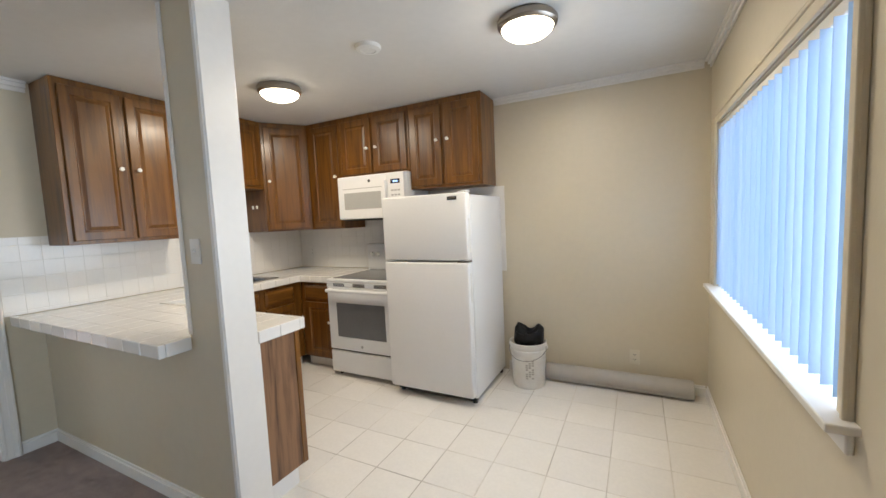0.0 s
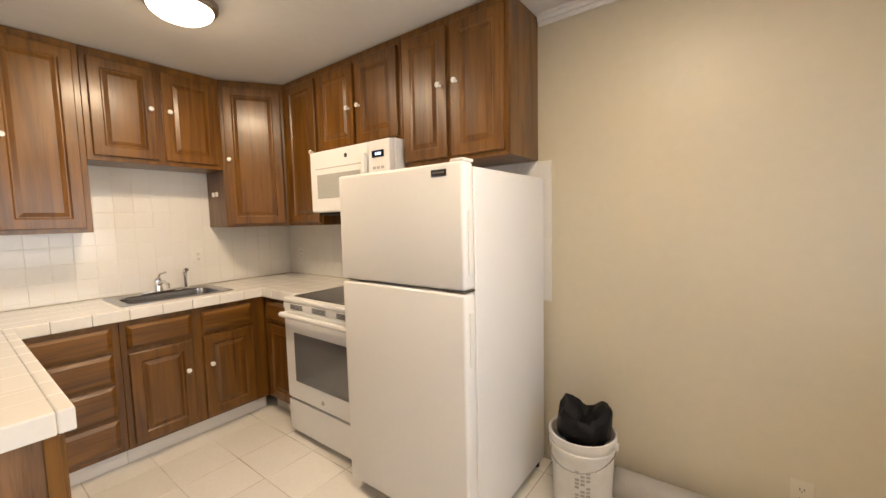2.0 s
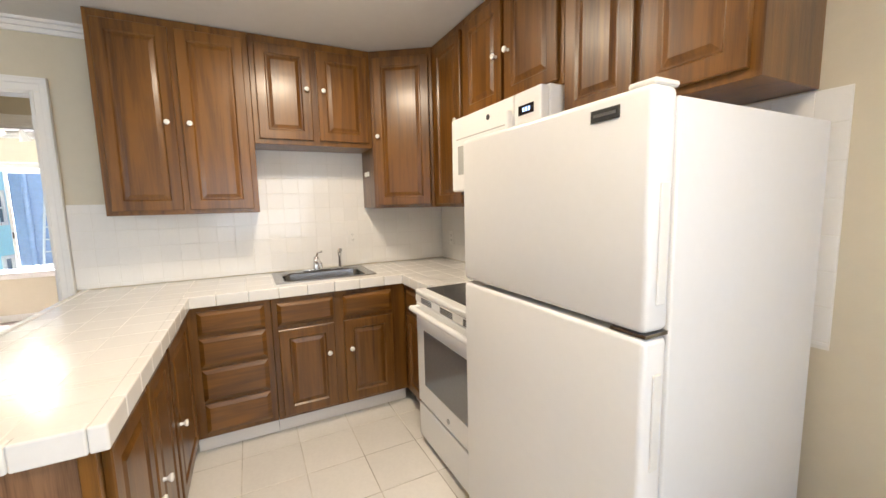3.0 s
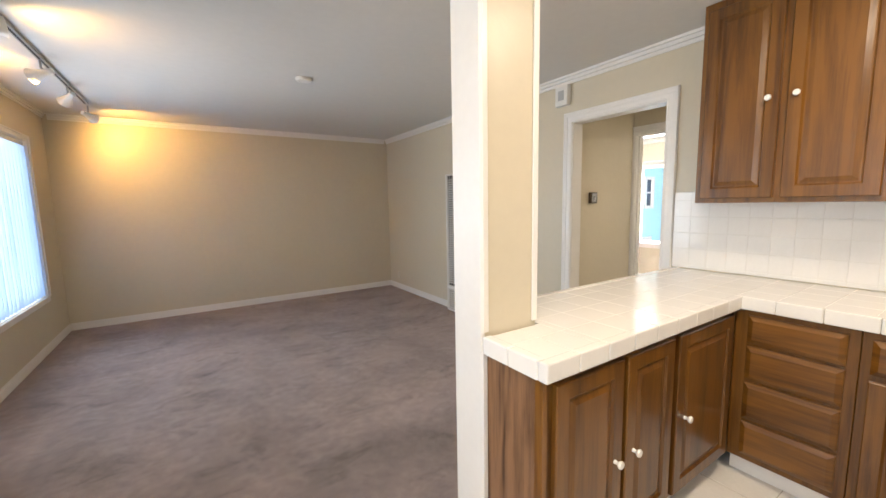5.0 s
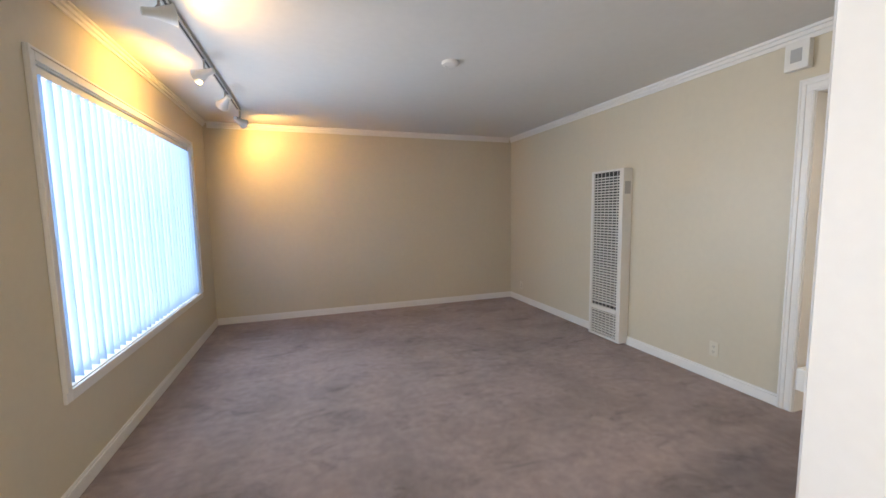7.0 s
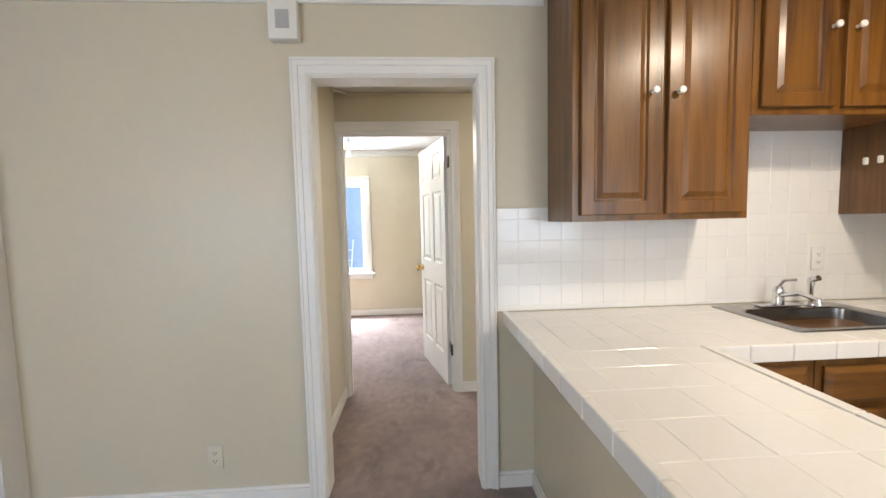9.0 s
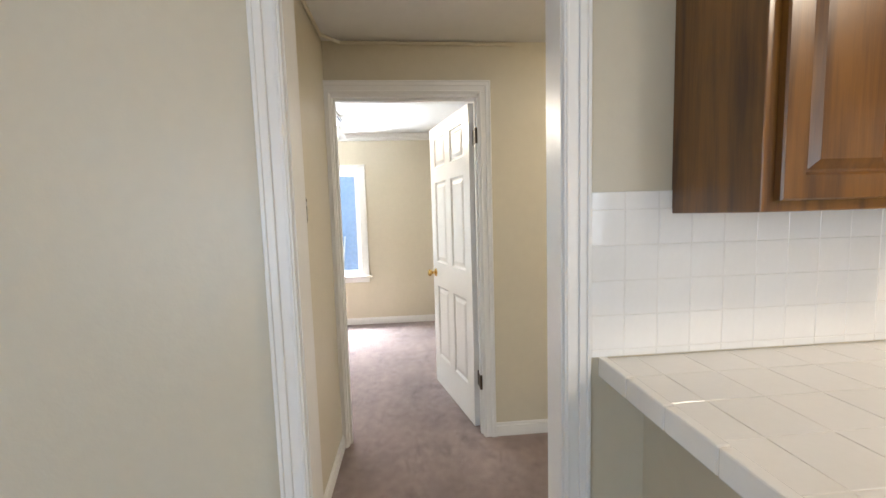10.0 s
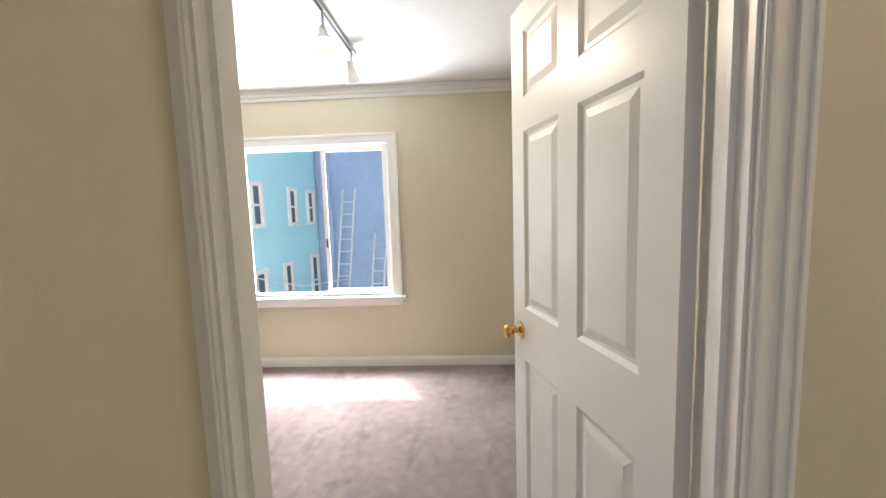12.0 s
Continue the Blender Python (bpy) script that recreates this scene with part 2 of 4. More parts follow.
BAG = mat("black_bag_plastic", (0.006, 0.006, 0.007), 0.5, var=0.3, scale=12, bump=0.4, bump_scale=25, spec=0.2)
INK = mat("faded_print", (0.40, 0.37, 0.32), 0.6, var=0.3, scale=40)
HEATW = mat("heater_enamel", (0.72, 0.70, 0.65), 0.4, var=0.04, scale=5)
HEATD = mat("heater_inside", (0.05, 0.048, 0.045), 0.7, var=0.2, scale=8)
DISPLAY = mat("clock_display", (0.01, 0.01, 0.015), 0.2, var=0.1)
DIGIT = mat("lit_digits", (0.2, 0.3, 0.5), 0.4, emit=((0.35, 0.6, 1.0), 2.0))
BLIND = blind_mat()
GLASS = glass_mat("window_glass")
TEAL = mat("teal_stucco", (0.46, 0.80, 0.86), 0.85, var=0.06, scale=1.2, bump=0.2, bump_scale=40)
GREYW = mat("blue_grey_stucco", (0.34, 0.45, 0.66), 0.9, var=0.14, scale=0.8, bump=0.2, bump_scale=30)
ALU = mat("ladder_aluminium", (0.80, 0.81, 0.82), 0.45, 0.3, var=0.06, scale=8)
GROUND = mat("yard_concrete", (0.30, 0.29, 0.27), 0.9, var=0.2, scale=0.7, bump=0.2, bump_scale=20)
BATHT = mat("bath_floor_tile", (0.75, 0.76, 0.75), 0.25, var=0.05, scale=5)
PORC = mat("porcelain", (0.82, 0.82, 0.81), 0.12, var=0.02, scale=5)
DARKGLASS = mat("far_window_glass", (0.10, 0.13, 0.16), 0.1, var=0.2, scale=2)

# ---- building helpers ----


def box(bm, x0, x1, y0, y1, z0, z1, bevel=0.0, m=None, seg=1):
    c = Matrix.Translation(((x0 + x1) / 2, (y0 + y1) / 2, (z0 + z1) / 2)) @ Matrix.Diagonal((abs(x1 - x0), abs(y1 - y0), abs(z1 - z0), 1))
    made = bmesh.ops.create_cube(bm, size=1, matrix=c)["verts"]
    if bevel:
        edges = list({e for v in made for e in v.link_edges})
        made = bmesh.ops.bevel(bm, geom=edges, offset=bevel, segments=seg, affect="EDGES", profile=0.5)["verts"]
    if m is not None:
        bmesh.ops.transform(bm, matrix=m, verts=list({v for v in made}))
    return bm


def boxes(*rows, bevel=0.0):
    bm = bmesh.new()
    for r in rows:
        box(bm, *r, bevel=bevel)
    return bm


def tube(bm, a, b, r0, r1=None, seg=20, cap=True):
    a, b = Vector(a), Vector(b)
    m = Matrix.Translation((a + b) / 2) @ (b - a).to_track_quat("Z", "Y").to_matrix().to_4x4()
    bmesh.ops.create_cone(bm, cap_ends=cap, segments=seg, radius1=r0, radius2=r0 if r1 is None else r1, depth=(b - a).length, matrix=m)
    return bm


def lathe(bm, profile, m=Matrix(), seg=28):
    """Turn (radius, height) pairs about z."""
    rings = []
    for r, z in profile:
        if r < 1e-5:
            rings.append([bm.verts.new(m @ Vector((0, 0, z)))])
        else:
            rings.append([bm.verts.new(m @ Vector((r * math.cos(2 * math.pi * k / seg), r * math.sin(2 * math.pi * k / seg), z))) for k in range(seg)])
    for p, q in zip(rings, rings[1:]):
        for k in range(seg):
            j = (k + 1) % seg
            if len(p) == 1 and len(q) == 1:
                continue
            if len(p) == 1:
                bm.faces.new((p[0], q[j], q[k]))
            elif len(q) == 1:
                bm.faces.new((p[k], p[j], q[0]))
            else:
                bm.faces.new((p[k], p[j], q[j], q[k]))
    bmesh.ops.recalc_face_normals(bm, faces=bm.faces[:])
    return bm


def bent(bm, pts, r, seg=10):
    """A round bar through points, with spheres of its own radius at the bends."""
    for a, b in zip(pts, pts[1:]):
        tube(bm, a, b, r, seg=seg)
    for p in pts[1:-1]:
        bmesh.ops.create_uvsphere(bm, u_segments=seg, v_segments=6, radius=r, matrix=Matrix.Translation(p))
    return bm


def world_of(ob):
    own = ob.matrix_basis.copy()
    return world_of(ob.parent) @ ob.matrix_parent_inverse @ own if ob.parent else own


def part(name, bm, material, parent=None, label="", smooth=False):
    me = bpy.data.meshes.new(name)
    bm.to_mesh(me)
    bm.free()
    me.materials.append(material)
    if smooth:
        for p in me.polygons:
            p.use_smooth = True
        me.set_sharp_from_angle(angle=radians(35))
    ob = new(name, me)
    if parent is not None:
        ob.parent = parent
        ob.matrix_parent_inverse = world_of(parent).inverted()
    if label:
        tagged(ob, label)
    return ob


def thing(name, label, category, at, group="", kind=""):
    ob = new(name)
    ob.empty_display_size = 0.05
    ob.location = at
    return tagged(ob, label, category, group, kind)


def structure(name, bm, material, label, category):
    return tagged(part(name, bm, material), label, category, "", "structure")


TILES = {}


def tile_mesh(name, w, h, t, material, chamfer=0.0015):
    key = (name, round(w, 3), round(h, 3))
    if key not in TILES:
        c = chamfer
        v = [(0, 0, 0), (w, 0, 0), (w, h, 0), (0, h, 0), (0, 0, t - c), (w, 0, t - c), (w, h, t - c), (0, h, t - c), (c, c, t), (w - c, c, t), (w - c, h - c, t), (c, h - c, t)]
        f = [(8, 9, 10, 11)] + [(a, (a + 1) % 4, 4 + (a + 1) % 4, 4 + a) for a in range(4)] + [(4 + a, 4 + (a + 1) % 4, 8 + (a + 1) % 4, 8 + a) for a in range(4)]
        me = bpy.data.meshes.new(name)
        me.from_pydata(v, [], f)
        me.materials.append(material)
        TILES[key] = me
    return TILES[key]


def tile_field(name, parent, m, u0, u1, v0, v1, pitch, gap, t, material, ou=0.0, ov=0.0, pv=None):
    """Tiles over a rectangle in the plane of m, cut at its edges."""
    pv = pv or pitch
    inv = world_of(parent).inverted()

    def cuts(a, b, o, p):
        k = math.floor((a - o) / p)
        out = []
        while o + k * p < b - 1e-4:
            lo, hi = max(a, o + k * p), min(b, o + (k + 1) * p)
            if hi - lo > 0.012:
                out.append((lo + gap / 2, hi - gap / 2))
            k += 1
        return out

    for a0, a1 in cuts(u0, u1, ou, pitch):
        for b0, b1 in cuts(v0, v1, ov, pv):
            ob = new(name, tile_mesh(name, a1 - a0, b1 - b0, t, material))
            ob.parent = parent
            ob.matrix_parent_inverse = inv
            tilt = pose(0, 0, 0, random.uniform(-0.12, 0.12), random.uniform(-0.12, 0.12), 0)
            ob.matrix_basis = m @ Matrix.Translation((a0, b0, random.uniform(-0.0003, 0.0003))) @ tilt

# ---- structure ----
T = 0.12


def wall_x(x0, x1, y0, y1, z1, holes):
    """A wall along y with openings (y0, y1, z0, z1)."""
    bm, y = bmesh.new(), y0
    for a, b, lo, hi in sorted(holes):
        box(bm, x0, x1, y, a, 0, z1)
        if lo > 0:
            box(bm, x0, x1, a, b, 0, lo)
        box(bm, x0, x1, a, b, hi, z1)
        y = b
    return box(bm, x0, x1, y, y1, 0, z1)


KWIN = (-2.07, -0.29, 0.90, 1.96)
LWIN = (-6.47, -4.09, 0.53, 2.06)
FDOOR = (-3.40, -2.43, 0.0, 2.12)
HALL = (-3.36, -2.55, 0.0, 2.07)
BDOOR = (-3.45, -2.592, 0.0, 2.065)
BWIN = (-4.95, -3.65, 0.64, 1.95)
LABEL = "smooth wall painted warm beige with a satin sheen"
structure("wall_north", boxes((W - T, T, 0, T, 0, H)), PAINT, LABEL, "wall")
structure("wall_east", wall_x(0, T, S - T, 0, H, [KWIN, LWIN, FDOOR]), PAINT, LABEL + ", holding two windows and the front door", "wall")
structure("wall_south", boxes((W - T, 0, S - T, S, 0, H)), PAINT, LABEL, "wall")
structure("wall_west", wall_x(W - T, W, S, 0, H, [HALL]), PAINT, LABEL + ", with a cased opening to the hall", "wall")
structure("wall_stub", boxes((-2.385, -2.13, -2.295, -2.145, 0, H)), PAINT, "short beige full-height wall ending the breakfast counter", "wall")
structure("wall_pony", boxes((W, -2.385, -2.295, -2.175, 0, 0.87)), PAINT, "low beige wall carrying the breakfast counter", "wall")
structure("wall_hall_south", boxes((-5.22, W - T, -3.59, -3.47, 0, H)), PAINT, "beige hall side wall with a thermostat", "wall")
structure("wall_hall_west", wall_x(-5.33, -5.22, -5.72, -1.61, H, [BDOOR]), PAINT, "beige wall between hall and bedroom with a doorway", "wall")
structure("wall_recess", boxes((-5.80, -5.33, -1.79, -1.61, 0, H)), PAINT, "beige wall of the recess before the bathroom", "wall")
structure("wall_bath_east", wall_x(-5.80, -5.69, -1.61, -0.68, H, [(-1.55, -0.89, 0, 2.04)]), PAINT, "beige wall with the bathroom doorway", "wall")
structure("wall_hall_north", boxes((-5.69, W - T, -0.80, -0.68, 0, H)), PAINT, "beige wall closing the hall", "wall")
structure("wall_bath_north", boxes((-7.32, -5.80, -0.62, -0.50, 0, H)), PAINT, "pale bathroom wall", "wall")
structure("wall_bath_south", boxes((-7.32, -5.80, -1.91, -1.79, 0, H)), PAINT, "pale bathroom wall", "wall")
structure("wall_bath_west", wall_x(-7.32, -7.2, -1.79, -0.62, H, [(-1.5, -0.9, 1.2, 2.0)]), PAINT, "pale bathroom wall with a window", "wall")
structure("wall_bedroom_west", wall_x(-8.03, -7.915, -5.72, -2.18, H, [BWIN]), PAINT, "cream bedroom wall with a sliding window", "wall")
structure("wall_bedroom_south", boxes((-7.915, -5.33, -5.72, -5.60, 0, H)), PAINT, "cream bedroom wall", "wall")
structure("wall_bedroom_north", boxes((-7.915, -5.33, -2.30, -2.18, 0, H)), PAINT, "cream bedroom wall", "wall")
structure("ceiling", boxes((W - T, T, S - T, T, H, H + 0.1)), CEIL, "flat off-white painted ceiling", "ceiling")
structure("ceiling_hall", boxes((-5.80, W - T, -3.59, -0.68, 2.35, 2.44)), CEIL, "lower flat hall ceiling", "ceiling")
structure("ceiling_bedroom", boxes((-8.03, -5.33, -5.72, -2.18, 2.41, 2.5)), CEIL, "flat white bedroom ceiling", "ceiling")
structure("ceiling_bath", boxes((-7.32, -5.80, -1.91, -0.50, 2.4, 2.5)), CEIL, "flat white bathroom ceiling", "ceiling")
structure("floor_carpet", boxes((W - 0.001, 0, S, -2.245, -0.03, 0), (-5.22, W - 0.001, -3.47, -0.80, -0.03, 0), (-5.69, -5.22, -1.61, -0.80, -0.03, 0), (-7.915, -5.22, -5.60, -2.30, -0.03, 0)), CARPET, "worn taupe-brown cut-pile carpet with brushed marks", "carpet")
structure("floor_bath", boxes((-7.2, -5.69, -1.79, -0.62, -0.03, 0.004)), BATHT, "white bathroom tile floor", "floor")
structure("slab", boxes((-8.1, T, S - T, T, -0.30, -0.03)), GROUT, "concrete floor slab under the rooms", "slab")
kfloor = structure("floor_kitchen", boxes((W, 0, -2.245, 0, -0.03, -0.0014)), GROUT, "cream ceramic tile kitchen floor with worn grout", "floor")


def run(bm, a, b, h0, h1, depth, side, lip=0.0):
    """A straight moulding from a to b: a board with a thinner top edge. side: the way it stands off the wall."""
    (x0, y0), (x1, y1) = a, b
    sx, sy = side
    d = depth
    box(bm, min(x0, x1) + min(0, sx * d), max(x0, x1) + max(0, sx * d), min(y0, y1) + min(0, sy * d), max(y0, y1) + max(0, sy * d), h0, h1 - lip, bevel=0.002)
    if lip:
        d *= 0.55
        box(bm, min(x0, x1) + min(0, sx * d), max(x0, x1) + max(0, sx * d), min(y0, y1) + min(0, sy * d), max(y0, y1) + max(0, sy * d), h1 - lip, h1, bevel=0.002)


def skirting(a, b, side, h=0.085):
    bm = bmesh.new()
    run(bm, a, b, 0.0, h, 0.014, side, 0.018)
    structure("baseboard", bm, TRIM, "white painted baseboard with a stepped top", "baseboard")


for a, b, side in [((0, S), (0, -3.44), (-1, 0)), ((0, -2.36), (0, 0), (-1, 0)), ((W + 0.014, S), (-0.014, S), (0, 1)), ((W, S), (W, -3.42), (1, 0)),
                   ((-1.53, 0), (-0.014, 0), (0, -1)), ((W + 0.014, -2.295), (-2.15, -2.295), (0, -1)), ((W, -2.478), (W, -2.295), (1, 0)), ((-5.22, -3.47), (W - T, -3.47), (0, 1)), ((-5.22, -2.534), (-5.22, -1.61), (1, 0)),
                   ((-7.915, -5.6), (-7.915, -2.3), (1, 0)), ((-7.9, -2.3), (-5.33, -2.3), (0, -1)), ((-7.9, -5.6), (-5.33, -5.6), (0, 1)), ((-5.33, -5.58), (-5.33, -3.53), (-1, 0))]:
    skirting(a, b, side)


def crown(a, b, side, top, h=0.07):
    bm = bmesh.new()
    run(bm, a, b, top - h, top - h * 0.62, 0.012, side)
    run(bm, a, b, top - h * 0.62, top - h * 0.25, 0.026, side)
    run(bm, a, b, top - h * 0.25, top, 0.042, side)
    structure("trim", bm, TRIM, "stepped painted crown moulding under the ceiling", "moulding")


crown((0, S), (0, 0), (-1, 0), H, 0.055)
crown((W, S), (W, -2.24), (1, 0), H)
crown((W + 0.045, S), (-0.045, S), (0, 1), H)
crown((-1.60, 0), (-0.045, 0), (0, -1), H, 0.055)
crown((-7.915, -5.6), (-7.915, -2.3), (1, 0), 2.41, 0.085)
crown((-7.87, -2.3), (-5.33, -2.3), (0, -1), 2.41, 0.085)


def casing_x(x, out, y0, y1, z1, w=0.082, z0=0.0, label="white gloss door casing with fluted edges", flat=False):
    """Casing round an opening in a wall along y, on the face at x that looks to out."""
    bm = bmesh.new()
    for lo, hi, d in ((0.0, w, 0.012), (w * 0.55, w - 0.001, 0.019), (w * 0.82, w - 0.002, 0.024), (w * 0.08, w * 0.2, 0.016))[:1 if flat else 4]:
        for a, b in ((y0 - hi, y0 - lo), (y1 + lo, y1 + hi)):
            box(bm, min(x, x + out * d), max(x, x + out * d), a, b, z0, z1 + lo, bevel=0.002)
        box(bm, min(x, x + out * d), max(x, x + out * d), y0 - hi, y1 + hi, z1 + lo, z1 + hi, bevel=0.002)
    return structure("trim", bm, TRIM, label, "casing")


def jamb_x(x0, x1, y0, y1, z1, stop=None):
    bm = boxes((x0, x1, y0 - 0.001, y0 + 0.018, 0, z1), (x0, x1, y1 - 0.018, y1 + 0.001, 0, z1), (x0, x1, y0, y1, z1 - 0.018, z1 + 0.001))
    if stop is not None:
        for r in ((stop, stop + 0.035, y0 + 0.018, y0 + 0.03, 0, z1 - 0.018), (stop, stop + 0.035, y1 - 0.03, y1 - 0.018, 0, z1 - 0.018), (stop, stop + 0.035, y0 + 0.03, y1 - 0.03, z1 - 0.03, z1 - 0.018)):
            box(bm, *r)
    structure("trim", bm, TRIM, "white gloss door jamb", "jamb")


casing_x(W, 1, HALL[0] + 0.012, HALL[1] - 0.012, HALL[3] - 0.012)
casing_x(W - T, -1, HALL[0] + 0.012, HALL[1] - 0.012, HALL[3] - 0.012, label="white gloss hall-side door casing", flat=True)
jamb_x(W - T, W, *HALL[:2], HALL[3])
casing_x(-5.22, 1, BDOOR[0] + 0.012, BDOOR[1] - 0.012, BDOOR[3], 0.07)
jamb_x(-5.33, -5.22, *BDOOR[:2], BDOOR[3], -5.285)
casing_x(-5.69, 1, -1.54, -0.90, 2.04, 0.07, 0.0, "cream painted bathroom door casing")
jamb_x(-5.80, -5.69, -1.55, -0.89, 2.04)
casing_x(0, -1, FDOOR[0] + 0.02, FDOOR[1] - 0.02, FDOOR[3] - 0.02, 0.05, 0.0, "flat white front door casing", True)
# end of the stub wall: flat board with moulded edges on both faces
bm = boxes((-2.13, -2.112, -2.301, -2.137, 0, H), bevel=0.004)
for y, s in ((-2.295, -1), (-2.145, 1)):
    zlo = 0.0 if s < 0 else 0.93
    for lo, hi, d in ((0.0, 0.030, 0.007), (0.001, 0.014, 0.011)):
        box(bm, -2.118 - hi, -2.118 - lo, min(y, y + s * d), max(y, y + s * d), zlo, H, bevel=0.002)
    if s > 0:
        box(bm, -2.134, -2.113, y, y + 0.016, 0, 0.86, bevel=0.002)
    box(bm, -2.390, -2.362, min(y, y + s * 0.008), max(y, y + s * 0.008), 0.93, H, bevel=0.003)
box(bm, -2.393, -2.385, -2.300, -2.140, 0.93, H, bevel=0.003)
structure("trim", bm, TRIM, "white gloss boards capping the stub wall", "casing")


# ---- windows ----
def front_window(n, y0, y1, z0, z1, deep_sill, label, turn):
    """Fixed window in the east wall, cased, with vertical blinds hung inside the opening."""
    win = thing("window_%d" % n, label, "window", (0.06, (y0 + y1) / 2, z0), kind="structure")
    bm = boxes((0.075, 0.115, y0, y0 + 0.045, z0, z1), (0.075, 0.115, y1 - 0.045, y1, z0, z1), (0.075, 0.115, y0 + 0.045, y1 - 0.045, z0, z0 + 0.045), (0.075, 0.115, y0 + 0.045, y1 - 0.045, z1 - 0.045, z1))
    box(bm, 0.075, 0.115, (y0 + y1) / 2 - 0.02, (y0 + y1) / 2 + 0.02, z0 + 0.045, z1 - 0.045)
    part("window_frame", bm, ALU, win)
    pane = part("pane", boxes((0.118, 0.120, y0, y1, z0, z1)), GLASS, win)
    pane.visible_shadow = False
    bm = bmesh.new()
    w = 0.055
    for a, b in ((y0 - w, y0), (y1, y1 + w)):
        box(bm, -0.016, 0.0, a, b, z0 - (0 if deep_sill else w), z1 + w, bevel=0.003)
        box(bm, -0.024, -0.012, a + 0.001 if a < y0 else b - 0.016, a + 0.016 if a < y0 else b - 0.001, z0, z1 + w - 0.001, bevel=0.002)
    box(bm, -0.016, 0.0, y0, y1, z1, z1 + w, bevel=0.003)
    if deep_sill:
        box(bm, -0.020, 0.0, y0 - w, y1 + w, z1 + w, z1 + w + 0.035, bevel=0.003)
    box(bm, -0.023, -0.012, y0 - w + 0.002, y1 + w - 0.002, z1 + w - 0.016, z1 + w - 0.002, bevel=0.002)
    if not deep_sill:
        box(bm, -0.016, 0.0, y0, y1, z0 - w, z0, bevel=0.003)
    for a, b in ((y0 - 0.001, y0 + 0.006), (y1 - 0.006, y1 + 0.001)):
        box(bm, 0.0, 0.075, a, b, z0, z1)
    box(bm, 0.0, 0.075, y0 + 0.006, y1 - 0.006, z1 - 0.006, z1 + 0.001)
    part("window_trim", bm, TRIM if not deep_sill else PAINT, win)
    bm = bmesh.new()
    if deep_sill:
        box(bm, -0.065, 0.075, y0 - 0.085, y1 + 0.085, z0 - 0.024, z0 + 0.001, bevel=0.005, seg=2)
        box(bm, -0.018, 0.0, y0 - 0.06, y1 + 0.06, z0 - 0.085, z0 - 0.024, bevel=0.004)
    else:
        box(bm, 0.0, 0.075, y0, y1, z0 - 0.01, z0 + 0.006, bevel=0.002)
    part("window_sill", bm, TRIM, win)
    blind = thing("vertical_blind", "white translucent vinyl vertical blinds, slats turned, hung in the window", "blinds", (0.03, (y0 + y1) / 2, z0))
    part("head_rail", boxes((0.01, 0.05, y0 + 0.01, y1 - 0.01, z1 - 0.05, z1 - 0.01), bevel=0.003), PLAST, blind)
    h = z1 - z0 - 0.075
    sm = bpy.data.meshes.new("slat")
    vs, fs = [], []
    for k in range(7):
        u = -0.0445 + 0.089 * k / 6
        bow = 0.006 * (1 - (u / 0.0445) ** 2)
        for dz in (0, h):
            vs += [(bow, u, dz), (bow + 0.0012, u, dz)]
    for k in range(6):
        a = 4 * k
        fs += [(a, a + 2, a + 6, a + 4), (a + 1, a + 5, a + 7, a + 3), (a, a + 4, a + 5, a + 1), (a + 2, a + 3, a + 7, a + 6)]
    fs += [(0, 1, 3, 2), (24, 26, 27, 25)]
    sm.from_pydata(vs, [], fs)
    sm.materials.append(BLIND)
    for p in sm.polygons:
        p.use_smooth = True
    sm.set_sharp_from_angle(angle=radians(40))
    count = int((y1 - y0 - 0.03) / 0.079)
    inv = world_of(blind).inverted()
    for k in range(count):
        ob = new("slat", sm)
        ob.parent, ob.matrix_parent_inverse = blind, inv
        ob.matrix_basis = pose(0.028, y0 + 0.055 + (y1 - y0 - 0.11) * k / (count - 1), z0 + 0.022, 0, 0, turn + random.uniform(-3, 3))
    part("wand", tube(bmesh.new(), (0.012, y0 + 0.05, z1 - 0.06), (0.012, y0 + 0.05, z0 + 0.5), 0.004, seg=8), PLAST, blind)


front_window(1, *KWIN, True, "wide kitchen window in a beige casing with a deep white sill", -65)
front_window(2, *LWIN, False, "large living room window with a white casing", 60)

# bedroom sliding window
win = thing("window_3", "white-framed sliding bedroom window with a projecting sill", "window", (-7.95, -4.175, BWIN[2]), kind="structure")
y0, y1, z0, z1 = BWIN
part("window_frame", boxes((-7.99, -7.945, y0, y0 + 0.03, z0, z1), (-7.99, -7.945, y1 - 0.03, y1, z0, z1), (-7.99, -7.945, y0 + 0.03, y1 - 0.03, z0, z0 + 0.03), (-7.99, -7.945, y0 + 0.03, y1 - 0.03, z1 - 0.03, z1)), ALU, win)
sash = part("sash", boxes((-7.975, -7.95, -4.24, -4.205, z0 + 0.03, z1 - 0.03), (-7.975, -7.95, y1 - 0.055, y1 - 0.03, z0 + 0.03, z1 - 0.03), (-7.975, -7.95, -4.205, y1 - 0.055, z0 + 0.03, z0 + 0.06), (-7.975, -7.95, -4.205, y1 - 0.055, z1 - 0.05, z1 - 0.03)), ALU, win)
part("latch", boxes((-7.95, -7.94, -4.23, -4.215, 1.07, 1.15), bevel=0.003), DARK, sash)
for a, b in ((y0 + 0.03, -4.20), (-4.205, y1 - 0.055)):
    pane = part("pane", boxes((-7.966, -7.963, a, b, z0 + 0.05, z1 - 0.045)), GLASS, win)
    pane.visible_shadow = False
bm = bmesh.new()
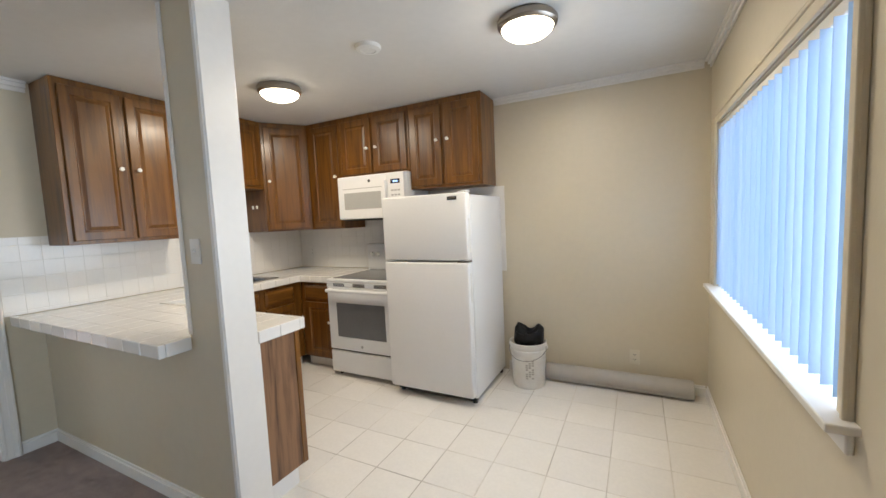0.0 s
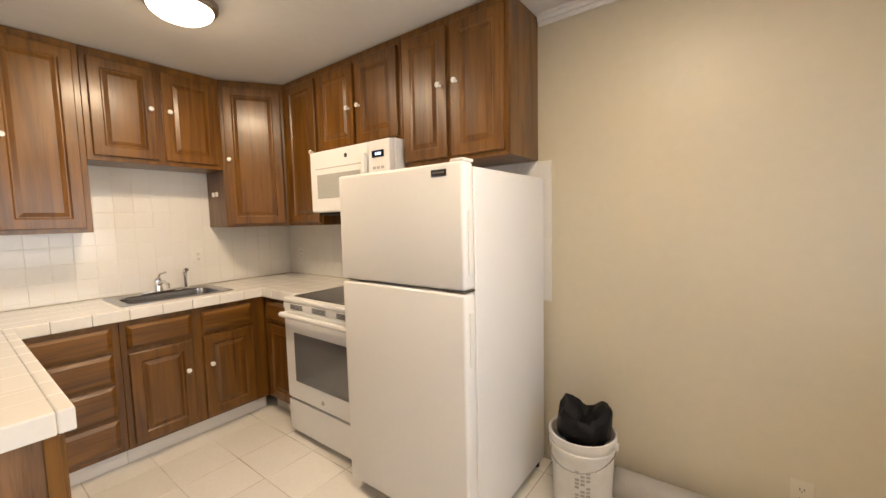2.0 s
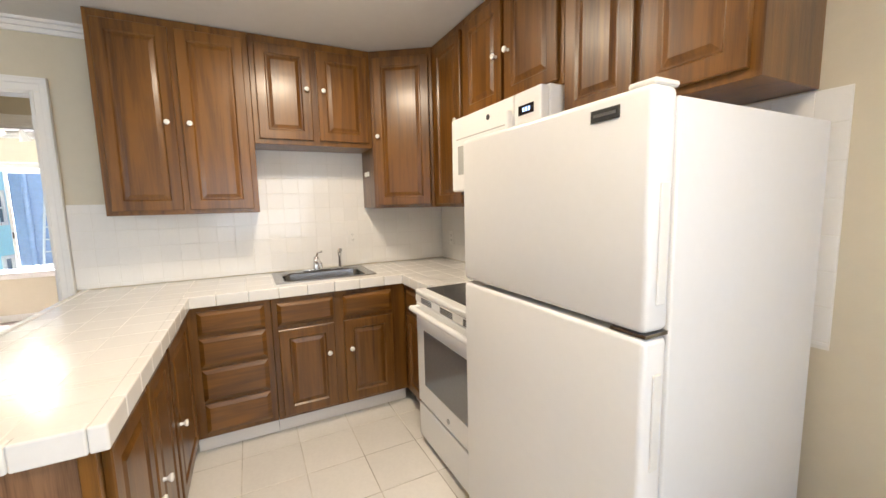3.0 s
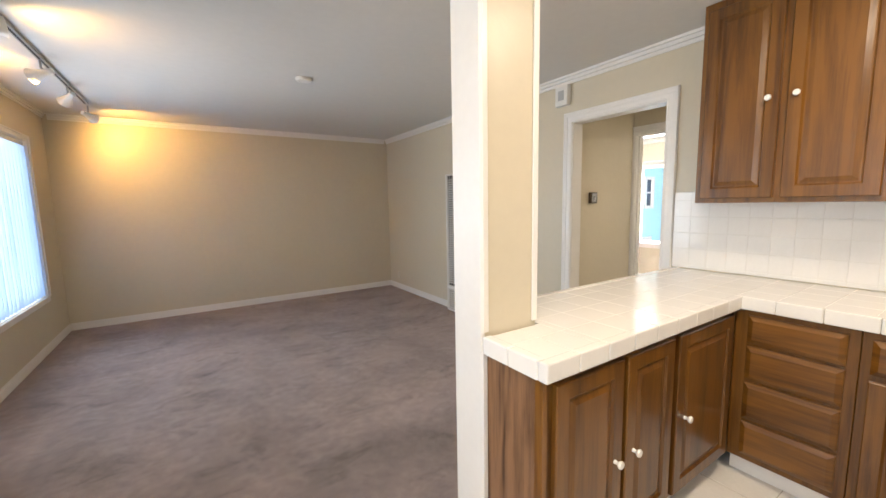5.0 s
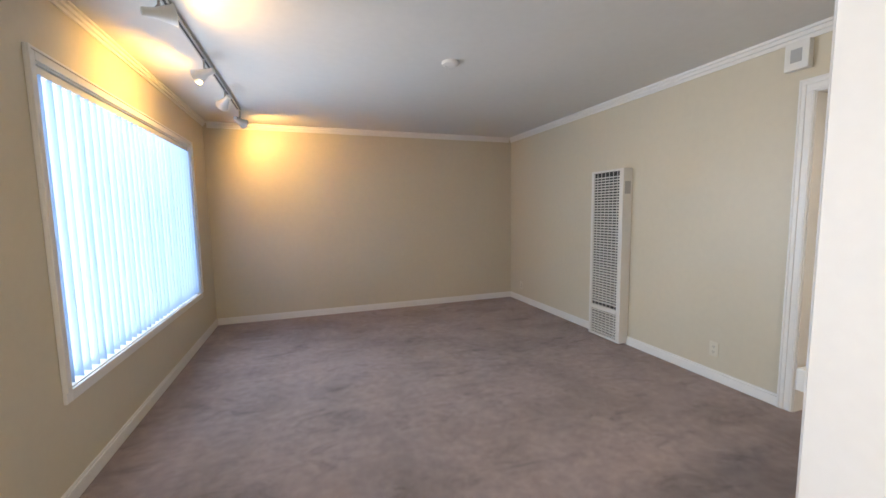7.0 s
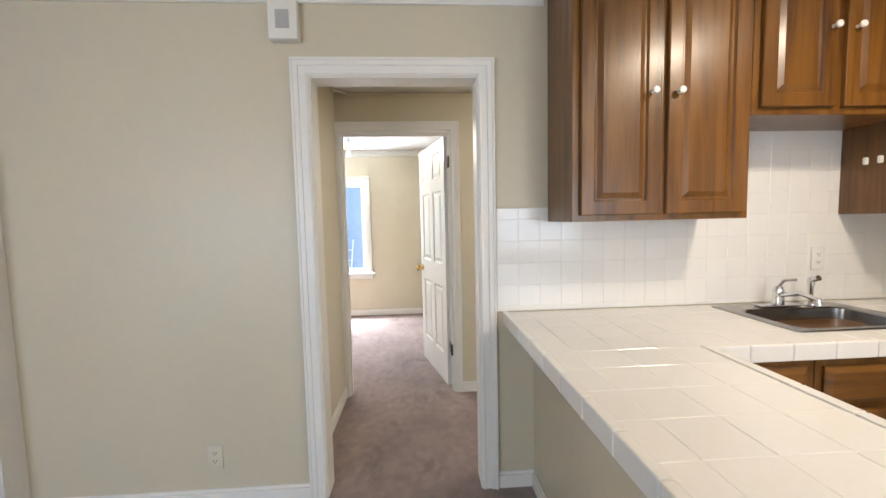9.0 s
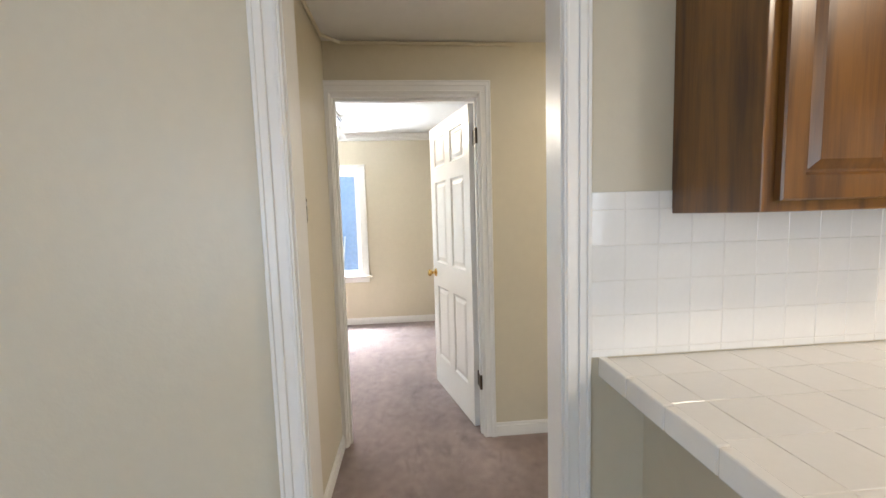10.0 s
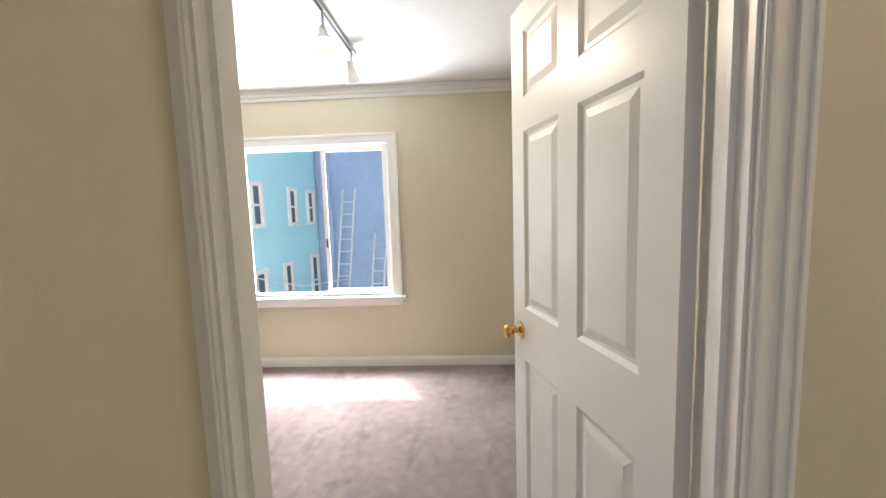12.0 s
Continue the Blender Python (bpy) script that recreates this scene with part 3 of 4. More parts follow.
for lo, hi, d in ((0, 0.085, 0.014), (0.06, 0.084, 0.022)):
    box(bm, -7.915, -7.915 + d, y0 - hi, y0 - lo, z0, z1 + lo, bevel=0.002)
    box(bm, -7.915, -7.915 + d, y1 + lo, y1 + hi, z0, z1 + lo, bevel=0.002)
    box(bm, -7.915, -7.915 + d, y0 - hi, y1 + hi, z1 + lo, z1 + hi, bevel=0.002)
part("window_trim", bm, TRIM, win)
part("window_sill", boxes((-7.96, -7.865, y0 - 0.12, y1 + 0.12, z0 - 0.03, z0), (-7.915, -7.9, y0 - 0.085, y1 + 0.085, z0 - 0.09, z0 - 0.03), bevel=0.004), TRIM, win)


# ---- doors ----
def six_panel(bm, w, h, t=0.035):
    """A six-panel leaf, hinge edge at x 0, face to -y, with sunk mouldings and raised fields on both faces."""
    st, mid = 0.10, 0.10
    rows = [(0.24, 0.81), (1.0, 1.615), (1.725, 1.94)]
    cols = [(st, w / 2 - mid / 2), (w / 2 + mid / 2, w - st)]
    box(bm, 0, w, -t / 2 + 0.010, t / 2 - 0.010, 0, h)
    for s in (-1, 1):
        ya, yb = (-t / 2, -t / 2 + 0.010) if s < 0 else (t / 2 - 0.010, t / 2)
        for a, b in ((0, st), (w / 2 - mid / 2, w / 2 + mid / 2), (w - st, w)):
            box(bm, a, b, ya, yb, 0, h)
        zs = [0] + [z for r in rows for z in r] + [h]
        for a, b in zip(zs[::2], zs[1::2]):
            for c in cols:
                box(bm, c[0], c[1], ya, yb, a, b)
        for z0_, z1_ in rows:
            for c0, c1 in cols:
                out = -t / 2 if s < 0 else t / 2
                base = out - s * 0.010
                ring = []
                for ins, dep in ((0.0, 0.0), (0.012, 0.0098), (0.022, 0.0098), (0.045, 0.003)):
                    yy = out - s * dep
                    ring.append([bm.verts.new(p) for p in ((c0 + ins, yy, z0_ + ins), (c1 - ins, yy, z0_ + ins), (c1 - ins, yy, z1_ - ins), (c0 + ins, yy, z1_ - ins))])
                for p, q in zip(ring, ring[1:]):
                    for k in range(4):
                        bm.faces.new((p[k], p[(k + 1) % 4], q[(k + 1) % 4], q[k]))
                bm.faces.new(ring[-1])
    bmesh.ops.recalc_face_normals(bm, faces=bm.faces[:])
    return bm


def knob_profile(r=0.027):
    return [(0.0, 0.0), (0.032, 0.0), (0.032, 0.005), (0.024, 0.010), (0.011, 0.014), (0.010, 0.030), (0.018, 0.036), (r, 0.046), (r, 0.056), (0.02, 0.066), (0.0, 0.069)]


bdoor = thing("door_2", "white six-panel bedroom door standing open on dark hinges", "door", (-5.325, -2.627, 0), kind="structure")
M = pose(-5.325, -2.632, 0.012, 0, 0, 180 + 14.5)
bm = six_panel(bmesh.new(), 0.775, 2.03)
bmesh.ops.transform(bm, matrix=M, verts=bm.verts[:])
leaf = part("leaf", bm, DOORW, bdoor)
for s in (-1, 1):
    bm = lathe(bmesh.new(), knob_profile(), M @ Matrix.Translation((0.715, s * 0.0175, 0.91)) @ pose(0, 0, 0, 90 if s < 0 else -90, 0, 0))
    part("door_knob", bm, BRASS, bdoor, "polished brass door knob", smooth=True)
for z in (1.79, 0.29):
    bm = boxes((-5.335, -5.24, -2.624, -2.606, z, z + 0.09), bevel=0.002)
    tube(bm, (-5.325, -2.617, z), (-5.325, -2.617, z + 0.09), 0.008, seg=10)
    part("hinge", bm, BRONZE, bdoor, "dark bronze butt hinge")
part("strike_plate", boxes((-5.29, -5.26, -3.4325, -3.429, 0.87, 0.95), (-5.282, -5.268, -3.430, -3.4275, 0.89, 0.93)), BRONZE, bdoor)

fdoor = thing("door_1", "flat white front door, closed, with brass knob and deadbolt", "door", (0.0, -2.9, 0), kind="structure")
part("leaf", boxes((-0.006, 0.038, FDOOR[0] + 0.025, FDOOR[1] - 0.025, 0.012, FDOOR[3] - 0.030), bevel=0.002), DOORW, fdoor)
part("jamb", boxes((0.0, T, FDOOR[0], FDOOR[0] + 0.02, 0, FDOOR[3]), (0.0, T, FDOOR[1] - 0.02, FDOOR[1], 0, FDOOR[3]), (0.0, T, FDOOR[0] + 0.02, FDOOR[1] - 0.02, FDOOR[3] - 0.02, FDOOR[3])), TRIM, fdoor)
part("threshold", boxes((0.0, T, FDOOR[0] + 0.02, FDOOR[1] - 0.02, -0.03, 0.008)), DARK, fdoor)
part("door_back", boxes((0.10, 0.12, FDOOR[0], FDOOR[1], 0, FDOOR[3])), DOORW, fdoor)
east = pose(0, 0, 0, 0, -90, 0)
part("door_knob", lathe(bmesh.new(), knob_profile(), Matrix.Translation((-0.006, -3.285, 1.0)) @ east), BRASS, fdoor, "polished brass knob", smooth=True)
bm = lathe(bmesh.new(), [(0, 0), (0.03, 0), (0.03, 0.006), (0.022, 0.014), (0.008, 0.016), (0.008, 0.022), (0, 0.022)], Matrix.Translation((-0.006, -3.32, 1.165)) @ east)
box(bm, -0.045, -0.026, -3.325, -3.315, 1.15, 1.18, bevel=0.003)
part("deadbolt", bm, BRASS, fdoor, "brass deadbolt with thumb turn", smooth=True)
part("peephole", tube(bmesh.new(), (-0.010, -2.94, 1.50), (-0.004, -2.94, 1.50), 0.008, seg=12), BRONZE, fdoor)
for z in (1.85, 1.05, 0.22):
    bm = boxes((-0.012, -0.006, FDOOR[1] - 0.075, FDOOR[1] - 0.028, z, z + 0.1), (-0.024, -0.02, FDOOR[1] - 0.02, FDOOR[1] + 0.01, z, z + 0.1))
    for k in range(3):
        tube(bm, (-0.018, FDOOR[1] - 0.024, z + 0.035 * k), (-0.018, FDOOR[1] - 0.024, z + 0.035 * k + 0.030), 0.009, seg=10)
    part("hinge", bm, PLAST, fdoor, "white painted butt hinge")
closer = thing("door_closer", "dark brown door closer mounted at the top of the front door", "door closer", (-0.03, -2.75, 2.0))
part("closer_body", boxes((-0.07, -0.006, -2.90, -2.64, 2.03, 2.08), bevel=0.008), BRONZE, closer)


# ---- kitchen cabinets ----
def panel_front(bm, w, h, m, t=0.02, frame_w=0.055, slab=False):
    """A raised-panel front: w by h, face to -y."""
    rings = []
    shape = ((0.0, 0.0), (0.0, -t + 0.012), (0.006, -t + 0.008), (0.022, -t), (0.03, -t)) if slab else ((0.0, 0.0), (0.0, -t + 0.004), (0.004, -t), (frame_w, -t), (frame_w + 0.008, -t + 0.009), (frame_w + 0.014, -t + 0.009), (frame_w + 0.036, -t + 0.001))
    for ins, y in shape:
        i = min(ins, w / 2 - 0.01, h / 2 - 0.01)
        rings.append([bm.verts.new(m @ Vector(p)) for p in ((i, y, i), (w - i, y, i), (w - i, y, h - i), (i, y, h - i))])
    for p, q in zip(rings, rings[1:]):
        for k in range(4):
            bm.faces.new((p[k], p[(k + 1) % 4], q[(k + 1) % 4], q[k]))
    bm.faces.new(rings[-1])
    bm.faces.new(rings[0][::-1])
    bmesh.ops.recalc_face_normals(bm, faces=bm.faces[:])
    return bm


def pull(m, parent):
    bm = lathe(bmesh.new(), [(0, 0), (0.008, 0), (0.006, 0.012), (0.012, 0.018), (0.0155, 0.024), (0.013, 0.030), (0, 0.033)], m @ pose(0, 0, 0, 90, 0, 0), 16)
    part("knob", bm, KNOB, parent, "round white porcelain knob", smooth=True)


def cabinet(label, m, w, d, h, fronts, group, toe=0.0, body=None):
    """A face-frame cabinet in its own frame: face at y 0, body behind. fronts: x0, x1, z0, z1, knob x, knob z."""
    at = m @ Vector((w / 2, d / 2, 0))
    ob = thing("cabinet", label, "cabinet", at, group)
    bm = body if body is not None else box(bmesh.new(), 0, w, 0, d, toe, h, bevel=0.002)
    bmesh.ops.transform(bm, matrix=m, verts=bm.verts[:])
    part("body", bm, OAK, ob)
    for x0, x1, z0, z1, kx, kz in fronts:
        drawer = z1 - z0 < 0.25
        bm = panel_front(bmesh.new(), x1 - x0, z1 - z0, m @ Matrix.Translation((x0, -0.001, z0)), slab=drawer)
        leaf = part("drawer_front" if drawer else "door", bm, OAKH if drawer else OAK, ob)
        if kx is not None:
            pull(m @ Matrix.Translation((kx, -0.021, kz)), leaf)
    if toe:
        bm = box(bmesh.new(), 0.0, w, 0.055, d, 0.0, toe)
        bmesh.ops.transform(bm, matrix=m, verts=bm.verts[:])
        part("toe_kick", bm, WTILE, ob, "white tiled toe kick")
    return ob


UP, LOW = "oak wall cabinets", "oak base cabinets"
D = 0.305
FX = -3.79
OAKL = "golden-brown oak wall cabinet"
top = H - 0.004
z0 = 1.36
first = cabinet(OAKL + " beside the hall opening", pose(FX, -2.22, z0, 0, 0, 90), 0.765, D - 0.002, top - z0,
        [(0.03, 0.365, 0.025, top - z0 - 0.045, 0.325, 0.52), (0.395, 0.735, 0.025, top - z0 - 0.045, 0.435, 0.52)], UP)
part("hook", boxes((-3.85, -3.832, -1.455, -1.437, 1.53, 1.565), bevel=0.004), PLAST, first, "small white plastic hook")
z0 = 1.79
cabinet(OAKL + ", short unit above the sink", pose(FX, -1.453, z0, 0, 0, 90), 0.757, D - 0.002, top - z0,
        [(0.03, 0.355, 0.03, top - z0 - 0.05, 0.325, 0.35), (0.395, 0.73, 0.03, top - z0 - 0.05, 0.43, 0.35)], UP)
# corner unit with a slanted face
z0 = 1.365
bm = bmesh.new()
foot = [(-3.79, -0.694), (-3.545, -0.334), (-3.545, -0.003), (W + 0.003, -0.003), (W + 0.003, -0.694)]
lo, hi = [bm.verts.new((x, y, z0)) for x, y in foot], [bm.verts.new((x, y, top)) for x, y in foot]
bm.faces.new(lo[::-1])
bm.faces.new(hi)
for k in range(5):
    bm.faces.new((lo[k], lo[(k + 1) % 5], hi[(k + 1) % 5], hi[k]))
bmesh.ops.recalc_face_normals(bm, faces=bm.faces[:])
MD = pose(-3.79, -0.694, z0, 0, 0, math.degrees(math.atan2(0.36, 0.245)))
bmesh.ops.transform(bm, matrix=MD.inverted(), verts=bm.verts[:])
corner = cabinet("golden-brown oak corner wall cabinet with a slanted raised-panel door", MD, 0.435, 0.2, top - z0, [(0.025, 0.415, 0.02, top - z0 - 0.05, 0.05, 0.50)], UP, body=bm)
for y in (-3.98, -3.92):
    part("hook", boxes((y, y + 0.018, -0.712, -0.694, 1.60, 1.635), bevel=0.004), PLAST, corner, "small white plastic hook")
FY = -0.33
z0 = 1.365
cabinet(OAKL + ", narrow single-door unit", pose(-3.543, FY, z0), 0.44, -FY - 0.003, top - z0, [(0.06, 0.415, 0.02, top - z0 - 0.05, 0.385, 0.52)], UP)
z0 = 1.865
cabinet(OAKL + ", short unit above the microwave", pose(-3.10, FY, z0), 0.80, -FY - 0.003, top - z0, [(0.025, 0.385, 0.02, top - z0 - 0.05, 0.35, 0.25), (0.415, 0.775, 0.02, top - z0 - 0.05, 0.45, 0.25)], UP)
z0 = 1.695
cabinet(OAKL + ", deep-set unit above the refrigerator", pose(-2.297, FY, z0), 0.692, -FY - 0.003, top - z0, [(0.02, 0.325, 0.025, top - z0 - 0.05, 0.29, 0.40), (0.36, 0.665, 0.025, top - z0 - 0.05, 0.395, 0.40)], UP)

BASE = "brown oak base cabinet"
BX = -3.49
cabinet(BASE + ", stack of four drawers", pose(BX, -1.873, 0, 0, 0, 90), 0.425, 0.58, 0.862, [(0.055, 0.39, a, b, None, None) for a, b in ((0.13, 0.30), (0.315, 0.50), (0.515, 0.68), (0.695, 0.83))], LOW, 0.10)
cabinet(BASE + ", two-door sink unit with false drawers", pose(BX, -1.446, 0, 0, 0, 90), 0.84, 0.58, 0.862,
        [(0.03, 0.355, 0.12, 0.66, 0.315, 0.475), (0.415, 0.74, 0.12, 0.66, 0.455, 0.475), (0.03, 0.355, 0.685, 0.825, None, None), (0.415, 0.74, 0.685, 0.825, None, None)], LOW, 0.10)
cabinet(BASE + ", narrow unit beside the range", pose(-3.488, -0.604, 0), 0.45, 0.6, 0.862, [(0.06, 0.42, 0.12, 0.66, 0.385, 0.475), (0.06, 0.42, 0.685, 0.825, None, None)], LOW, 0.10)
pen = cabinet(BASE + ", three-door peninsula unit with a grained end panel", pose(-2.15, -1.878, 0, 0, 0, 180), 1.335, 0.262, 0.862,
              [(0.03, 0.385, 0.12, 0.83, 0.34, 0.46), (0.41, 0.735, 0.12, 0.83, 0.455, 0.46), (0.775, 1.29, 0.12, 0.83, 0.84, 0.46)], LOW, 0.10)
part("end_panel", boxes((-2.149, -2.137, -2.134, -1.905, 0.10, 0.862)), OAKD, pen, "lighter wood-grain end panel")
part("corner_post", boxes((-2.155, -2.132, -1.905, -1.872, 0.10, 0.862), bevel=0.002), OAK, pen)

# ---- worktop ----
ctop = thing("worktop", "continuous U-shaped worktop of glossy white ceramic tile with capped edges", "countertop", (-3.3, -1.9, 0.865))
SINK = (-4.03, -3.61, -1.39, -0.775)
TOPS = [(W, -2.395, -2.42, -1.875), (-2.395, -2.15, -2.133, -1.875), (W, -3.495, -1.875, SINK[2]), (W, -3.495, SINK[3], -0.60), (W, SINK[0], SINK[2], SINK[3]), (SINK[1], -3.495, SINK[2], SINK[3]), (W, -3.04, -0.60, 0)]
part("substrate", boxes(*[(a, b, c, d, 0.864, 0.9138) for a, b, c, d in TOPS]), GROUTW, ctop)
for a, b, c, d in TOPS:
    tile_field("tile", ctop, Matrix.Translation((0, 0, 0.9068)), a, b, c, d, 0.152, 0.002, 0.0085, WTILE, -3.495 - 0.152 * 3, -1.875)


def nosing(x0, x1, y0, y1):
    along = x1 - x0 > y1 - y0
    length = (x1 - x0) if along else (y1 - y0)
    n = max(1, round(length / 0.152))
    for k in range(n):
        u0, u1 = length * k / n + 0.0006, length * (k + 1) / n - 0.0006
        r = (x0 + u0, x0 + u1, y0, y1) if along else (x0, x1, y0 + u0, y0 + u1)
        part("edge_tile", box(bmesh.new(), *r, 0.858, 0.921, bevel=0.005, seg=2), WTILE, ctop)


nosing(W, -2.365, -2.45, -2.42)
nosing(-2.395, -2.365, -2.42, -2.303)
nosing(-3.46, -2.115, -1.877, -1.84)
nosing(-2.15, -2.113, -2.133, -1.877)
nosing(-3.495, -3.46, -1.877, -0.60)
nosing(-3.46, -3.04, -0.637, -0.60)

sink = thing("sink", "stainless steel drop-in kitchen sink with one wide bowl", "sink", (-3.82, -1.08, 0.915))
bm = bmesh.new()
x0, x1, y0, y1 = SINK[0] - 0.02, SINK[1] + 0.02, SINK[2] - 0.015, SINK[3] + 0.015
bx0, bx1, by0, by1 = -3.945, -3.635, -1.345, -0.82


def rrect(bm, x0, x1, y0, y1, z, r, n=5):
    out = []
    for cx, cy, a in ((x1 - r, y1 - r, 0), (x0 + r, y1 - r, 90), (x0 + r, y0 + r, 180), (x1 - r, y0 + r, 270)):
        for k in range(n + 1):
            t = radians(a + 90 * k / n)
            out.append(bm.verts.new((cx + r * math.cos(t), cy + r * math.sin(t), z)))
    return out


def skin(bm, rings, close=True):
    for p, q in zip(rings, rings[1:]):
        for k in range(len(p)):
            j = (k + 1) % len(p)
            bm.faces.new((p[k], p[j], q[j], q[k]))
    if close:
        bm.faces.new(rings[-1])
    bmesh.ops.recalc_face_normals(bm, faces=bm.faces[:])
    return bm


skin(bm, [rrect(bm, x0, x1, y0, y1, 0.9155, 0.02), rrect(bm, x0, x1, y0, y1, 0.9185, 0.02), rrect(bm, x0 + 0.006, x1 - 0.006, y0 + 0.006, y1 - 0.006, 0.921, 0.02), rrect(bm, bx0 - 0.008, bx1 + 0.008, by0 - 0.008, by1 + 0.008, 0.919, 0.06),
          rrect(bm, bx0, bx1, by0, by1, 0.912, 0.06), rrect(bm, bx0 + 0.012, bx1 - 0.012, by0 + 0.012, by1 - 0.012, 0.78, 0.06), rrect(bm, bx0 + 0.05, bx1 - 0.05, by0 + 0.05, by1 - 0.05, 0.755, 0.05)])
part("basin", bm, STEEL, sink, smooth=True)
part("drain", lathe(bmesh.new(), [(0, 0.758), (0.04, 0.758), (0.045, 0.762), (0.05, 0.757)], Matrix.Translation((-3.79, -1.08, 0))), CHROME, sink, smooth=True)
faucet = thing("faucet", "chrome single-lever kitchen faucet on the sink deck", "faucet", (-3.99, -1.10, 0.921))
part("deck_plate", box(bmesh.new(), -4.02, -3.965, -1.20, -1.00, 0.921, 0.931, bevel=0.004, seg=2), CHROME, faucet, smooth=True)
bm = lathe(bmesh.new(), [(0.026, 0.93), (0.024, 0.96), (0.022, 0.985), (0.024, 1.0), (0.016, 1.02), (0, 1.024)], Matrix.Translation((-3.99, -1.10, 0)), 18)
part("faucet_body", bm, CHROME, faucet, smooth=True)
part("spout", bent(bmesh.new(), [(-3.985, -1.10, 0.975), (-3.88, -1.10, 1.005), (-3.80, -1.10, 0.99), (-3.795, -1.10, 0.965)], 0.011, 12), CHROME, faucet, smooth=True)
part("lever", bent(bmesh.new(), [(-3.99, -1.10, 1.02), (-3.975, -1.09, 1.05), (-3.93, -1.07, 1.06)], 0.007, 10), CHROME, faucet, smooth=True)
spray = thing("side_sprayer", "chrome side sprayer standing in the sink deck", "sprayer", (-3.99, -0.93, 0.921))
part("sprayer_body", lathe(bmesh.new(), [(0.024, 0.921), (0.022, 0.93), (0.012, 0.935), (0.011, 1.0), (0.015, 1.03), (0.014, 1.06), (0, 1.066)], Matrix.Translation((-3.99, -0.93, 0)), 16), CHROME, spray, smooth=True)
part("nozzle", tube(bmesh.new(), (-3.99, -0.93, 1.045), (-3.955, -0.93, 1.06), 0.012, 0.014, 14), CHROME, spray, smooth=True)

# ---- appliances ----
fridge = thing("refrigerator", "white top-freezer refrigerator with textured doors", "refrigerator", (-1.915, -0.42, 0))
part("cabinet_body", box(bmesh.new(), -2.275, -1.553, -0.745, -0.055, 0.045, 1.592, bevel=0.006, seg=2), APPL, fridge)
for name, a, b in (("fridge_door", 0.075, 1.098), ("freezer_door", 1.110, 1.607)):
    d = part(name, box(bmesh.new(), -2.282, -1.551, -0.828, -0.752, a, b, bevel=0.014, seg=3), APPL, fridge, smooth=True)
    za, zb = (0.80, 1.02) if name == "fridge_door" else (1.17, 1.42)
    part("handle", box(bmesh.new(), -1.5515, -1.546, -0.80, -0.775, za, zb, bevel=0.002), PLAST, d, "recessed side grip")
    part("gasket", boxes((-2.27, -1.565, -0.752, -0.744, a + 0.01, b - 0.01)), APPLG, d)
part("hinge_cover", box(bmesh.new(), -1.62, -1.556, -0.815, -0.74, 1.607, 1.62, bevel=0.004), PLAST, fridge)
part("centre_hinge", boxes((-1.64, -1.553, -0.822, -0.75, 1.100, 1.108)), STEEL, fridge)
badge = part("badge", boxes((-1.70, -1.625, -0.831, -0.8275, 1.556, 1.582), bevel=0.001), DARK, fridge, "small dark maker's badge")
part("badge_bar", boxes((-1.692, -1.633, -0.832, -0.8309, 1.566, 1.573)), STEEL, badge)
part("base_grille", boxes((-2.265, -1.565, -0.74, -0.70, 0.02, 0.07)), DARK, fridge)
for x in (-2.24, -1.585):
    for y in (-0.72, -0.1):
        part("foot", tube(bmesh.new(), (x, y, 0), (x, y, 0.046), 0.018, seg=12), DARK, fridge)

RX0, RX1 = -3.034, -2.287
rg = thing("range", "white electric range with a black glass cooktop and oven window", "stove", (-2.66, -0.36, 0))
part("range_body", box(bmesh.new(), RX0, RX1, -0.665, -0.015, 0.03, 0.885, bevel=0.003), APPL, rg)
part("cooktop_frame", box(bmesh.new(), RX0 - 0.002, RX1 + 0.002, -0.715, -0.015, 0.886, 0.914, bevel=0.008, seg=2), APPL, rg)
part("cooktop", box(bmesh.new(), RX0 + 0.03, RX1 - 0.03, -0.66, -0.09, 0.912, 0.917, bevel=0.002), GLASSB, rg, "black ceramic glass cooktop")
door = part("oven_door", box(bmesh.new(), RX0 + 0.003, RX1 - 0.003, -0.715, -0.667, 0.262, 0.842, bevel=0.008, seg=2), APPL, rg)
part("oven_window", box(bmesh.new(), RX0 + 0.105, RX1 - 0.105, -0.7175, -0.714, 0.385, 0.70, bevel=0.001), OVENG, door, "grey tinted oven glass")
bm = tube(bmesh.new(), (RX0 + 0.03, -0.755, 0.815), (RX1 - 0.03, -0.755, 0.815), 0.016, seg=14)
for x in (RX0 + 0.05, RX1 - 0.05):
    box(bm, x - 0.018, x + 0.018, -0.757, -0.713, 0.80, 0.83, bevel=0.004)
part("oven_handle", bm, APPL, door, smooth=True)
part("maker_mark", tube(bmesh.new(), (-2.66, -0.7185, 0.31), (-2.66, -0.7145, 0.31), 0.013, seg=18), APPLG, door)
for k in range(3):
    for j in range(4):
        x = RX0 + 0.08 + 0.23 * k
        part("vent_slot", boxes((x, x + 0.13, -0.7163, -0.7148, 0.850 + 0.008 * j, 0.854 + 0.008 * j)), DARK, rg)
part("vent_strip", boxes((RX0 + 0.003, RX1 - 0.003, -0.715, -0.667, 0.845, 0.884)), APPL, rg)
part("storage_drawer", box(bmesh.new(), RX0 + 0.003, RX1 - 0.003, -0.712, -0.667, 0.045, 0.245, bevel=0.006, seg=2), APPL, rg)
# near-black block standing in for the shade between oven door and drawer
part("drawer_gap_shade", boxes((RX0 + 0.01, RX1 - 0.01, -0.69, -0.667, 0.245, 0.262)), DARK, rg)
bg_ = part("control_panel", box(bmesh.new(), RX0, RX1, -0.085, -0.015, 0.915, 1.19, bevel=0.012, seg=2), APPL, rg)
